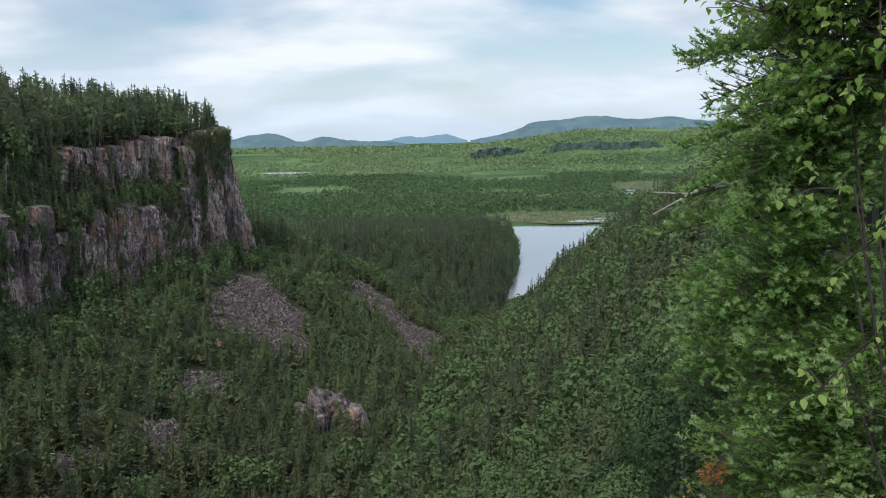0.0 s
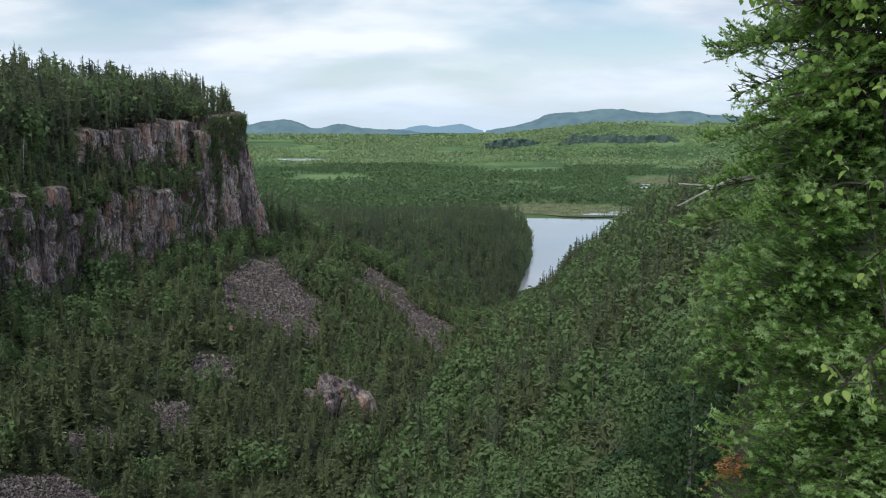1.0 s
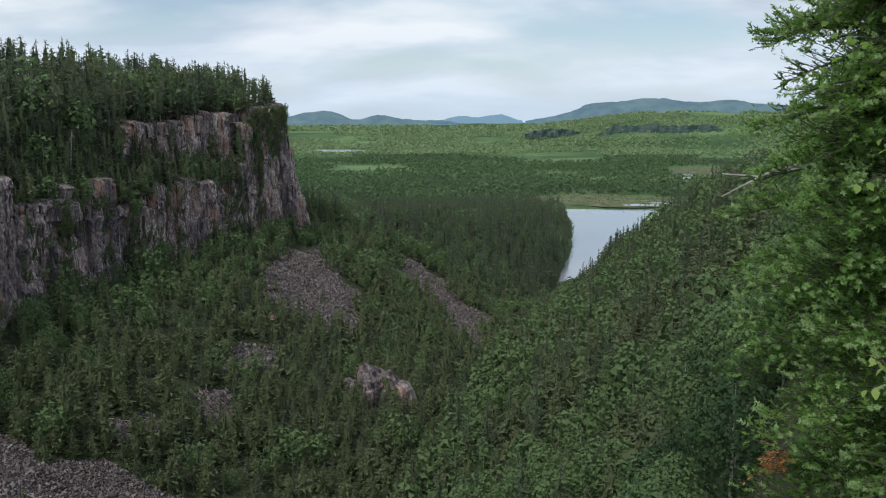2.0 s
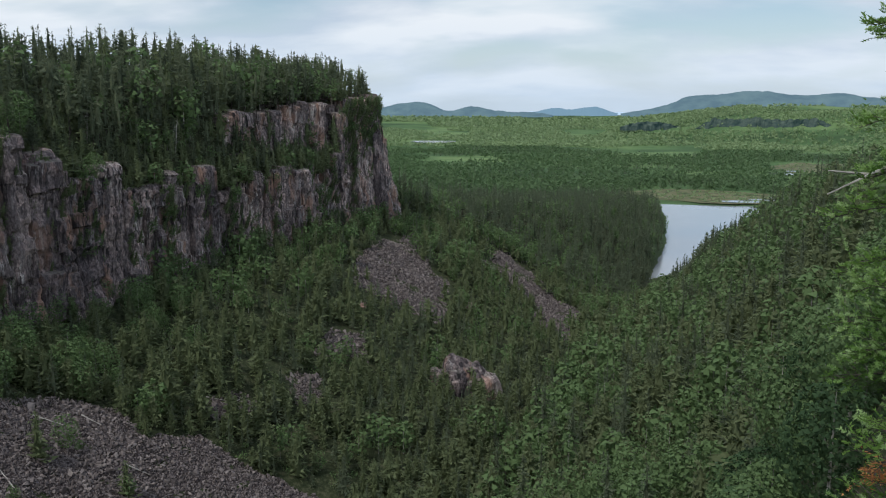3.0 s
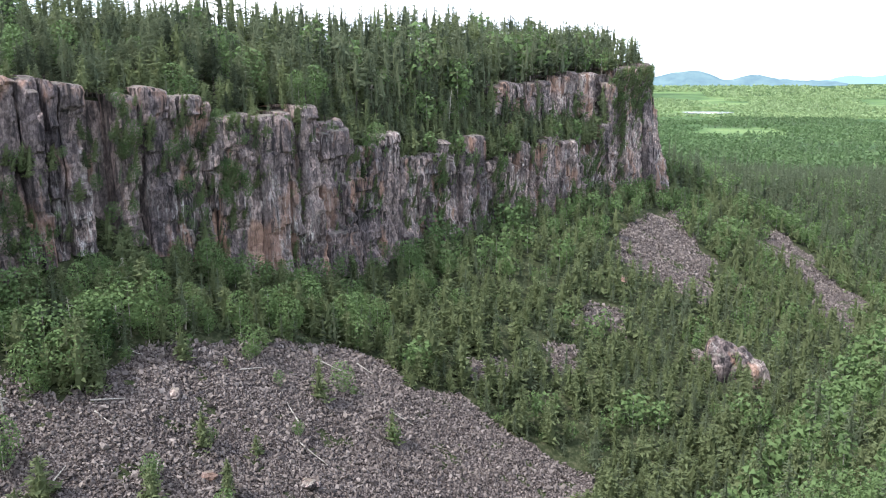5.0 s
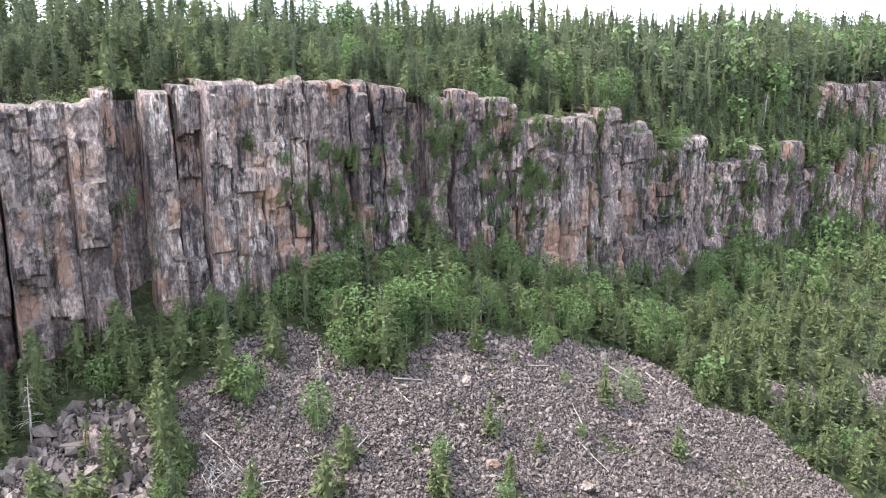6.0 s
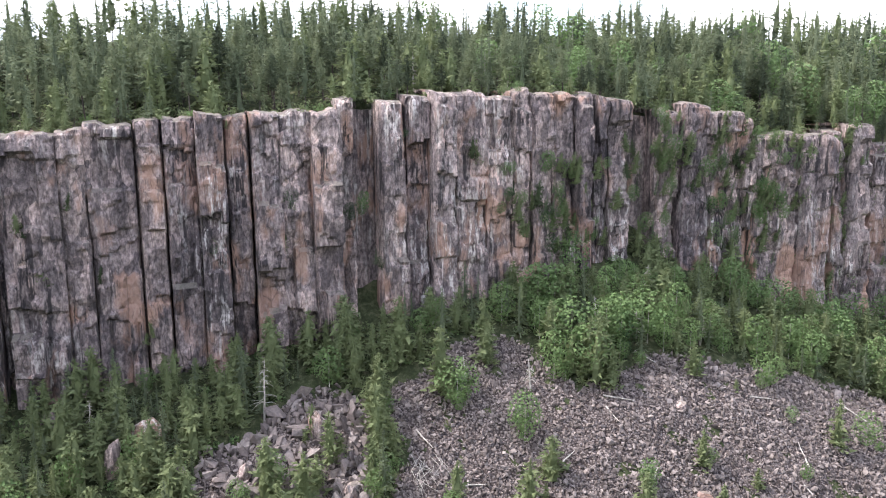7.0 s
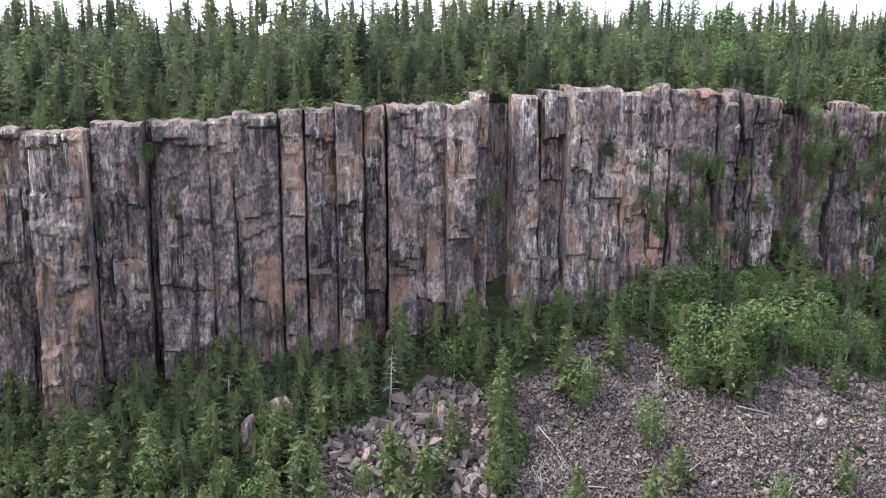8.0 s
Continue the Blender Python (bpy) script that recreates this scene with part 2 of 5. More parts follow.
def water_material():
    m, add, links, sh = material("lake_water", 0.06, spec=1.0)
    n = place_noise(add, links, 0.25, (1, 0.4, 1), 4.0)
    # pale base colour and raised IOR stand in for the sky's glare
    sh.inputs["Base Color"].default_value = (0.34, 0.36, 0.39, 1)
    sh.inputs["IOR"].default_value = 2.2
    b = place_noise(add, links, 0.012, (1, 0.5, 1), 4.0)
    links.new(ramp(add, links, b, [(0.4, (0.07, 0.07, 0.07)), (0.65, (0.2, 0.2, 0.2))]), sh.inputs["Roughness"])
    bumped(add, links, sh, n, 0.04, 0.2)
    return m


WATER = water_material()


def hazed_material(name, a, b, glow, scale):
    """Far-off land and water, the haze painted in as an even bluish glow."""
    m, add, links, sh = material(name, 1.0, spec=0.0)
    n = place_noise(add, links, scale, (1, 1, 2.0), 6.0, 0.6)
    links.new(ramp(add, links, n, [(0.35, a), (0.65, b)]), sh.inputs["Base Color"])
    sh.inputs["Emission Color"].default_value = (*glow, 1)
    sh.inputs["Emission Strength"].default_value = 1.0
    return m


# haze put into both base colour and glow, palest for the farthest
FAR_BLUE = hazed_material("far_hill", (0.03, 0.05, 0.05), (0.075, 0.11, 0.095), (0.1, 0.158, 0.21), 0.012)
FAR_PALE = hazed_material("farthest_hill", (0.06, 0.09, 0.1), (0.07, 0.1, 0.11), (0.16, 0.26, 0.36), 0.004)
FAR_WATER = hazed_material("far_water", (0.3, 0.35, 0.4), (0.35, 0.4, 0.45), (0.3, 0.4, 0.5), 0.004)


# ---- mesh helpers ----
def put_mesh(name, pieces, mats, parent=None, smooth=False):
    """One mesh object out of (points, faces, slot) or (points, faces, slot, tone) pieces; faces is an array with three or four columns."""
    me = bpy.data.meshes.new(name)
    pts = np.concatenate([np.asarray(p[0], float).reshape(-1, 3) for p in pieces])
    loops, starts, slots, base, at = [], [], [], 0, 0
    tones = []
    for p, f, k, *tone in pieces:
        f = np.asarray(f)
        tones.append(np.full(len(np.asarray(p).reshape(-1, 3)), tone[0] if tone else 0.0))
        loops.append((f + base).ravel())
        starts.append(at + np.arange(len(f)) * f.shape[1])
        slots.append(np.full(len(f), k))
        base += len(np.asarray(p).reshape(-1, 3))
        at += f.size
    loops, starts, slots = np.concatenate(loops), np.concatenate(starts), np.concatenate(slots)
    me.vertices.add(len(pts))
    me.vertices.foreach_set("co", pts.ravel())
    me.loops.add(len(loops))
    me.loops.foreach_set("vertex_index", loops.astype(np.int32))
    me.polygons.add(len(starts))
    me.polygons.foreach_set("loop_start", starts.astype(np.int32))
    for m in mats:
        me.materials.append(m)
    me.polygons.foreach_set("material_index", slots.astype(np.int32))
    me.update(calc_edges=True)
    if max(len(p) for p in pieces) > 3:
        me.attributes.new("tone", "FLOAT", "POINT").data.foreach_set("value", np.concatenate(tones).astype(np.float32))
    me.polygons.foreach_set("use_smooth", np.full(len(starts), smooth))
    ob = new(name, me)
    if parent is not None:
        ob.parent = parent
    return ob


def grid_faces(nu, nv):
    i = np.arange(nu * nv).reshape(nu, nv)
    return np.stack([i[:-1, :-1], i[1:, :-1], i[1:, 1:], i[:-1, 1:]], -1).reshape(-1, 4)


def value_noise(x, y, seed=0):
    """Smooth noise from -1 to 1 on a unit lattice."""
    x, y = np.asarray(x, float), np.asarray(y, float)
    xi, yi = np.floor(x).astype(np.int64), np.floor(y).astype(np.int64)
    u, v = x - xi, y - yi
    u, v = u * u * (3 - 2 * u), v * v * (3 - 2 * v)

    def h(a, b):
        n = (a * 374761393 + b * 668265263 + seed * 974711) & 0xFFFFFFFF
        n = ((n ^ (n >> 13)) * 1274126177) & 0xFFFFFFFF
        return ((n ^ (n >> 16)) & 0xFFFF) / 32767.5 - 1
    return (h(xi, yi) * (1 - u) + h(xi + 1, yi) * u) * (1 - v) + (h(xi, yi + 1) * (1 - u) + h(xi + 1, yi + 1) * u) * v


def fbm(x, y, seed=0, octaves=4):
    return sum(value_noise(x * 2 ** k, y * 2 ** k, seed + k) * 0.5 ** k for k in range(octaves))


def inside(x, y, poly):
    """Which points lie in the polygon."""
    x, y = np.asarray(x, float), np.asarray(y, float)
    r = np.zeros(x.shape, bool)
    for (x0, y0), (x1, y1) in zip(poly, poly[1:] + poly[:1]):
        if y0 != y1:
            r ^= ((y0 > y) != (y1 > y)) & (x < (x1 - x0) * (y - y0) / (y1 - y0) + x0)
    return r


# ---- the lie of the land ----
# Sections across the canyon at stations along y: (x, height under the eye) from the far plateau over the
# cliff's rim, ledge and foot, the two edges of the canyon's floor and the near slope to the near plateau.
SECTIONS = {
    -220: [(-900, 8), (-230, 8), (-186, -9), (-185, -30), (-181, -54), (-108, -88), (-85, -90), (-45, -45), (-30, -4), (40, 2), (900, 5)],
    -40: [(-900, 8), (-215, 8), (-165, -9), (-163, -30), (-160, -54), (-82, -88), (-56, -90), (-16, -50), (-4, -3), (40, 1), (900, 5)],
    0: [(-900, 8), (-208, 8), (-158, -7), (-157, -28), (-154, -46), (-78, -88), (-52, -90), (-13, -50), (-1.6, -1.75), (40, 1), (900, 5)],
    4: [(-900, 8), (-208, 8), (-158, -7), (-157, -28), (-154, -46), (-78, -88), (-52, -90), (-11, -50), (2.2, -2.9), (42, 1), (900, 5)],
    10: [(-900, 8), (-207, 8), (-157, -6), (-156, -28), (-153, -46), (-77, -88), (-50, -90), (-8, -50), (5.5, -6.5), (46, 1), (900, 5)],
    30: [(-900, 8), (-205, 9), (-155, -4), (-154, -25), (-151, -46), (-74, -88), (-46, -90), (0, -52), (15, -10), (54, 0), (900, 5)],
    70: [(-900, 8), (-200, 10), (-150, -1), (-149, -20), (-146, -36), (-66, -87), (-40, -91), (10, -56), (30, -11), (75, -2), (900, 4)],
    110: [(-900, 8), (-198, 9), (-146, -3), (-143, -16), (-141, -30), (-60, -88), (-34, -92), (17, -62), (44, -14), (95, -5), (900, 1)],
    130: [(-900, 8), (-196, 8), (-144, -4), (-142, -22), (-138, -36), (-58, -88), (-30, -92), (21, -63), (50, -15), (105, -6), (900, 0)],
    165: [(-900, 8), (-190, 8), (-140, -6), (-138, -25), (-134, -50), (-53, -88), (-24, -92), (25, -66), (59, -18), (115, -9), (900, -5)],
    195: [(-900, 8), (-186, 8), (-132, -6), (-131, -20), (-129, -49), (-48, -87), (-18, -91), (28, -68), (66, -20), (124, -12), (900, -10)],
    250: [(-900, 8), (-180, 9), (-124, -5), (-123, -24), (-121, -49), (-40, -86), (-8, -91), (34, -72), (78, -23), (140, -14), (900, -20)],
    340: [(-900, 6), (-170, 8), (-113, -1), (-112, -16), (-109, -47), (-25, -88), (5, -96), (48, -79), (86, -32), (160, -30), (900, -60)],
    385: [(-900, 0), (-165, 4), (-116, 1), (-111, -15), (-108, -46), (-15, -90), (15, -100), (48, -88), (84, -46), (165, -50), (900, -90)],
    415: [(-900, -60), (-240, -50), (-150, -45), (-110, -48), (-88, -52), (-8, -92), (20, -104), (48, -93), (83, -56), (170, -62), (900, -100)],
    500: [(-900, -112), (-260, -88), (-150, -66), (-90, -62), (-50, -66), (12, -99), (32, -113), (50, -106), (78, -86), (150, -97), (900, -112)],
    600: [(-900, -113), (-240, -98), (-120, -80), (-40, -78), (20, -83), (43, -99), (49, -117), (66, -117), (72, -113), (140, -112), (900, -113)],
    700: [(-900, -113), (-240, -108), (-80, -92), (0, -83), (46, -86), (60, -100), (65, -117), (100, -117), (108, -112), (170, -112), (900, -113)],
    800: [(-900, -113), (-240, -111), (-60, -102), (20, -96), (62, -98), (71, -110), (75, -117), (150, -117), (156, -113), (210, -112), (900, -113)],
    985: [(-900, -113), (-240, -113), (-60, -113), (20, -113), (70, -113), (77, -113.5), (80, -117), (196, -117), (200, -113.5), (250, -113), (900, -113)],
    1010: [(-900, -113.5), (-240, -113.5), (-60, -113.5), (20, -113.5), (76, -113.5), (84, -113.6), (87, -113.8), (196, -113.8), (200, -113.6), (250, -113.5), (900, -113.5)],
}
def terrace(y, y0, y1, cliff):
    """A section between two others, with its own rim, ledge and foot."""
    w = (y - y0) / (y1 - y0)
    mid = [(p[0] * (1 - w) + q[0] * w, p[1] * (1 - w) + q[1] * w) for p, q in zip(SECTIONS[y0], SECTIONS[y1])]
    return mid[:2] + cliff + mid[5:]


# along the far half of the wall the upper cliff steps back behind a steep wooded ledge
TERRACES = {y: terrace(y, y0, y1, c) for y, y0, y1, c in (
    (176, 165, 195, [(-137.5, -6), (-130.6, -15.5), (-130.1, -52)]),
    (196, 195, 250, [(-138, -6), (-127.8, -20.5), (-127.3, -49)]),
    (249, 195, 250, [(-130, -5), (-120.2, -27.5), (-119.7, -49)]),
    (268, 250, 340, [(-127, -4), (-117.7, -27), (-117.1, -49)]),
    (330, 250, 340, [(-118.5, -2), (-109.4, -28), (-108.9, -47)]),
    (344, 340, 385, [(-113, -1), (-110.5, -17), (-108, -47)]))}
for gone in (195, 250, 340):
    del SECTIONS[gone]
SECTIONS.update(TERRACES)
STATIONS = sorted(SECTIONS)
LINES_X = np.array([[p[0] for p in SECTIONS[s]] for s in STATIONS], float)
LINES_X[:10, 2:5] -= 2.5      # the bedrock keeps well behind the columns
LINES_Z = np.array([[p[1] for p in SECTIONS[s]] for s in STATIONS], float)
for k in (0, 1):               # the far plateau climbs behind its rim
    LINES_Z[:, k] += np.interp(STATIONS, [0, 60, 130, 320], [4, 4, 9, 1])


def land(x, y, rough=True):
    """Height of the ground."""
    x, y = np.asarray(x, float), np.asarray(y, float)
    shape = x.shape
    x, y = x.ravel(), y.ravel()
    xs = np.stack([np.interp(y, STATIONS, LINES_X[:, k]) for k in range(LINES_X.shape[1])], 1)
    zs = np.stack([np.interp(y, STATIONS, LINES_Z[:, k]) for k in range(LINES_X.shape[1])], 1)
    k = np.clip((x[:, None] > xs).sum(1) - 1, 0, xs.shape[1] - 2)
    i = np.arange(len(x))
    u = np.clip((x - xs[i, k]) / np.maximum(xs[i, k + 1] - xs[i, k], 1e-6), 0, 1)
    z = zs[i, k] * (1 - u) + zs[i, k + 1] * u
    r = np.hypot(x, y)
    if rough:
        steep = np.clip((r - 4) / 25, 0, 1) * np.clip((z + 112.5) / 6, 0, 1)
        z = z + steep * (fbm(x / 22, y / 22, 3) * 1.6 + fbm(x / 5, y / 5, 9, 3) * 0.35)
    # out on the plain the land swells and climbs towards the horizon
    far = np.clip((r - 1100) / 900, 0, 1)
    z = z + far * fbm(x / 420, y / 420, 21) * 1.6
    z = z + 58 * np.clip((r - 2900) / 1900, 0, 1) ** 1.4
    # the wooded mesa beyond the marsh
    az = np.degrees(np.arctan2(x, np.maximum(y, 1)))
    wide = np.clip((az - 0.5) / 9, 0, 1) * np.clip((r - 2650) / 420, 0, 1)
    z = z + np.where(y > 0, wide * (1 - np.clip((r - 3900) / 800, 0, 1)), 0) * (84 + 9 * fbm(x / 300, y / 300, 33))
    return (z + EYE).reshape(shape)


def warp(n, near, far):
    """Coordinates that lie close together near the middle and far apart at the ends."""
    u = np.linspace(-1, 1, n)
    k = math.asinh(far / near)
    return near * np.sinh(k * u)


def build_ground():
    gx = np.union1d(np.round(warp(230, 90.0, 4990.0) - 20, 2), np.concatenate([np.arange(-190, -88, 3.0), np.arange(-9, 12, 1.0)]))
    gy = np.union1d(np.round(warp(290, 130.0, 4900.0) + 60, 2), np.arange(-8, 14, 1.0))
    X, Y = np.meshgrid(gx, gy, indexing="ij")
    ob = put_mesh("ground", [(np.stack([X, Y, land(X, Y)], -1), grid_faces(len(gx), len(gy)), 0)], [GROUND], smooth=True)
    tagged(ob, "forest floor and wooded plain reaching the horizon", "ground", kind="structure")


build_ground()

# ---- water ----
def sheet(name, outline, z, mat, label, category, kind="structure"):
    n = len(outline)
    pts = np.array([(x, y, z) for x, y in outline])
    mid = pts.mean(0)
    pts = np.vstack([pts, mid])
    f = np.array([(i, (i + 1) % n, n) for i in range(n)])
    ob = put_mesh(name, [(pts, f, 0)], [mat])
    return tagged(ob, label, category, kind=kind)


def blob(cx, cy, rx, ry, turn=0.0, n=40, seed=1, uneven=0.18):
    a = np.linspace(0, 2 * np.pi, n, endpoint=False)
    k = 1 + uneven * (value_noise(np.cos(a) * 2 + 9, np.sin(a) * 2 + 5, seed) + 0.5 * value_noise(np.cos(a) * 5 + 9, np.sin(a) * 5 + 5, seed + 3))
    c, s = math.cos(radians(turn)), math.sin(radians(turn))
    x, y = rx * k * np.cos(a), ry * k * np.sin(a)
    return list(zip(cx + c * x - s * y, cy + s * x + c * y))


sheet("lake", [(40, 560), (90, 560), (175, 800), (225, 1000), (130, 1003), (60, 1003), (40, 800)], 0.0, WATER,
      "long narrow lake between wooded canyon banks", "lake")
sheet("pond", blob(-452, 2440, 72, 75, 0, seed=4), 4.4, WATER, "pale pond far out on the wooded plain", "pond")
sheet("marsh", blob(150, 1085, 110, 75, 0, seed=8), 1.75, MARSH, "yellow-green marsh at the head of the lake", "marsh")
for cx, cy, rx, ry, tn, sd in ((182, 1030, 26, 12, 8, 2), (215, 1052, 22, 10, -6, 3), (238, 1078, 16, 12, 10, 9), (320, 1470, 22, 26, -4, 5), (345, 1530, 26, 14, 12, 7), (262, 1230, 14, 12, 4, 6)):
    sheet("stream", blob(cx, cy, rx, ry, tn, seed=sd), 2.2, WATER, "bright winding stream water in the marsh", "stream")
sheet("marsh", blob(410, 1600, 75, 170, -14, seed=11), 1.9, MARSH, "pale green open marsh among woods", "marsh")


# ---- far hills ----
def hill(name, profile, dist, mat, label, base=20.0):
    """A ridge of hills at one distance; profile: (degrees to the right of straight ahead, degrees up)."""
    a = np.linspace(profile[0][0], profile[-1][0], 160)
    e = np.interp(a, [p[0] for p in profile], [p[1] for p in profile])
    e = np.convolve(np.pad(e, 2, "edge"), np.ones(5) / 5, "valid") + 0.03 * fbm(a * 2.5, a * 0, 5)
    rows = []
    for k, (dr, hk) in enumerate(((-260, 0.0), (-150, 0.45), (-60, 0.85), (0, 1.0), (120, 0.6), (150, 0.0))):
        r = dist + dr
        top = EYE + np.tan(np.radians(e)) * dist
        z = base + (top - base) * hk + (0 if hk in (0, 1) else 1) * fbm(a * 3 + k, a * 0 + k * 3.7, 11) * 6
        rows.append(np.stack([np.sin(np.radians(a)) * r, np.cos(np.radians(a)) * r, z], -1))
    ob = put_mesh(name, [(np.array(rows), grid_faces(len(rows), 160), 0)], [mat], smooth=True)
    return tagged(ob, label, "hill", kind="structure")


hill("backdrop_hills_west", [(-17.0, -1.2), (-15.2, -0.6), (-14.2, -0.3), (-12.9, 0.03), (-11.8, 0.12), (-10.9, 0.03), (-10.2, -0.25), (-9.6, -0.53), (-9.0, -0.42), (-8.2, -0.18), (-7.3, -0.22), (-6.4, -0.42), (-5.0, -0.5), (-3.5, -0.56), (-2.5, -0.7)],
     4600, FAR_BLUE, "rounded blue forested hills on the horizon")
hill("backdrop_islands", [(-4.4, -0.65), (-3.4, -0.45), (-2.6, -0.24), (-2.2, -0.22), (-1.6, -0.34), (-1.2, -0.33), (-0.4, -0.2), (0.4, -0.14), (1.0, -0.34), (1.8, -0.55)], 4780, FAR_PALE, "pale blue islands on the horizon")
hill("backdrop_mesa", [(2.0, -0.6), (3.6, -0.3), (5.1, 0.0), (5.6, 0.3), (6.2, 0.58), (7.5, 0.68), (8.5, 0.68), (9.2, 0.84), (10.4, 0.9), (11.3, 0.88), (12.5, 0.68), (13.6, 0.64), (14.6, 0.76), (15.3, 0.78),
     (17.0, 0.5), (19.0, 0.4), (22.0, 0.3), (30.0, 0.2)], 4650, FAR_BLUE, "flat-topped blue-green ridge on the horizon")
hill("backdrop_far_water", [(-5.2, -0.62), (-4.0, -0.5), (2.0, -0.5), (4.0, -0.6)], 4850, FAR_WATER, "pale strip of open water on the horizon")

def mesa_cliff(a0, a1, dist, low, high, seed):
    """A dark rock band on the flank of the mesa."""
    a = np.linspace(a0, a1, 90)
    fade = np.clip(np.minimum(a - a0, a1 - a) / 1.2, 0, 1)
    rows = []
    for v in (0.0, 0.35, 0.7, 1.0):
        z = EYE + low + (high - low) * v * fade * (1 + 0.14 * fbm(a * 4, a * 0, seed)) - 12 * (v == 0)
        r = dist + 25 * v + 18 * fbm(a * 3, a * 0 + v, seed + 2)
        rows.append(np.stack([np.sin(np.radians(a)) * r, np.cos(np.radians(a)) * r, z], -1))
    rows.append(rows[-1] + np.array([0, 60, -6.0]))
    ob = put_mesh("backdrop_mesa_cliff", [(np.array(rows), grid_faces(5, 90), 0)], [FAR_ROCK])
    tagged(ob, "dark rock band on the wooded mesa beyond the marsh", "cliff", kind="structure")


# the faint glow is painted in for the haze before the rock
FAR_ROCK = hazed_material("far_rock", (0.035, 0.05, 0.04), (0.1, 0.12, 0.09), (0.012, 0.026, 0.03), 0.06)
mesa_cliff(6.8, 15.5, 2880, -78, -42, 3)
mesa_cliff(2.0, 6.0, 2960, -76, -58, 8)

# ---- the cliff ----
WALL = [(-164, -110), (-157, -45), (-150, 0), (-147, 30), (-142, 70), (-134, 130), (-117, 250), (-104, 340), (-97.5, 374), (-99, 390), (-114, 402), (-150, 410), (-200, 418)]
WALL_AT = np.concatenate([[0], np.cumsum([math.dist(p, q) for p, q in zip(WALL, WALL[1:])])])
RIM = ([-200, -60, -28, -25, -17, -15, -7, 2.5, 7, 14, 26, 39, 49.4, 50, 53, 57, 71, 84, 93, 108, 117, 130, 142, 150, 167, 192, 217, 247, 265, 300, 320, 345, 360, 388, 400, 420],
       [-9, -9, -7.6, -8.4, -6.7, -5.7, -6.2, -5.7, -4.8, -4.3, -3.3, -3.5, -2.9, -1.2, -0.7, -1.4, 0.1, 0.2, 0.4, -1.8, -3.3, -4, -7, -6.3, -6.2, -8, -7.5, -6, -3.2, -3.2, -1.4, 0.8, 2.5, 3, 3, 2])
FOOT = ([-200, -32, -9, -2, 15, 27, 44, 51, 68, 88, 108, 116, 128, 137, 154, 174, 192, 218, 262, 300, 326, 388, 420],
        [-60, -58, -55, -51, -50, -52, -47, -42, -41, -37, -34, -33, -39, -43, -52, -57, -54, -52, -55, -53, -51, -54, -56])
# where cracks part the columns of the tall stretch, along y
CRACKS = [-24.9, -16.0, -7.6, -5.8, 3, 7.2, 14.9, 19.7, 25.0, 29.6, 34.2, 39.1, 44.8, 49.9, 53.0, 57.2, 62.8, 67.0, 72.2, 78.6, 84.2, 88.5, 93.2, 97.5, 101.5, 105.2, 109.5]


def wall_point(s):
    return np.interp(s, WALL_AT, [p[0] for p in WALL]), np.interp(s, WALL_AT, [p[1] for p in WALL])


def rim_top(y):
    """Height of the rim under the eye: broken down in places along the far half of the wall."""
    y = np.asarray(y, float)
    drop = np.clip(1.0 + 4.0 * fbm(y / 17, y * 0, 64, 2), 0, 3.0)
    return np.interp(y, *RIM) - drop * np.clip((y - 130) / 14, 0, 1) * np.clip((300 - y) / 40, 0, 1)


LOW = ([168, 174, 181, 200, 217, 232, 250, 262, 268, 300, 325, 336, 345], [-6.5, -11, -16, -20.5, -23.5, -24, -27, -26.5, -26, -26, -27.5, -23, -0.2])


def wall_top(y):
    """Height of the top of the lower wall: the rim, or the wooded ledge where the cliff is stepped."""
    y = np.asarray(y, float)
    return np.where((y > 170) & (y < 344), np.interp(y, *LOW), rim_top(y))


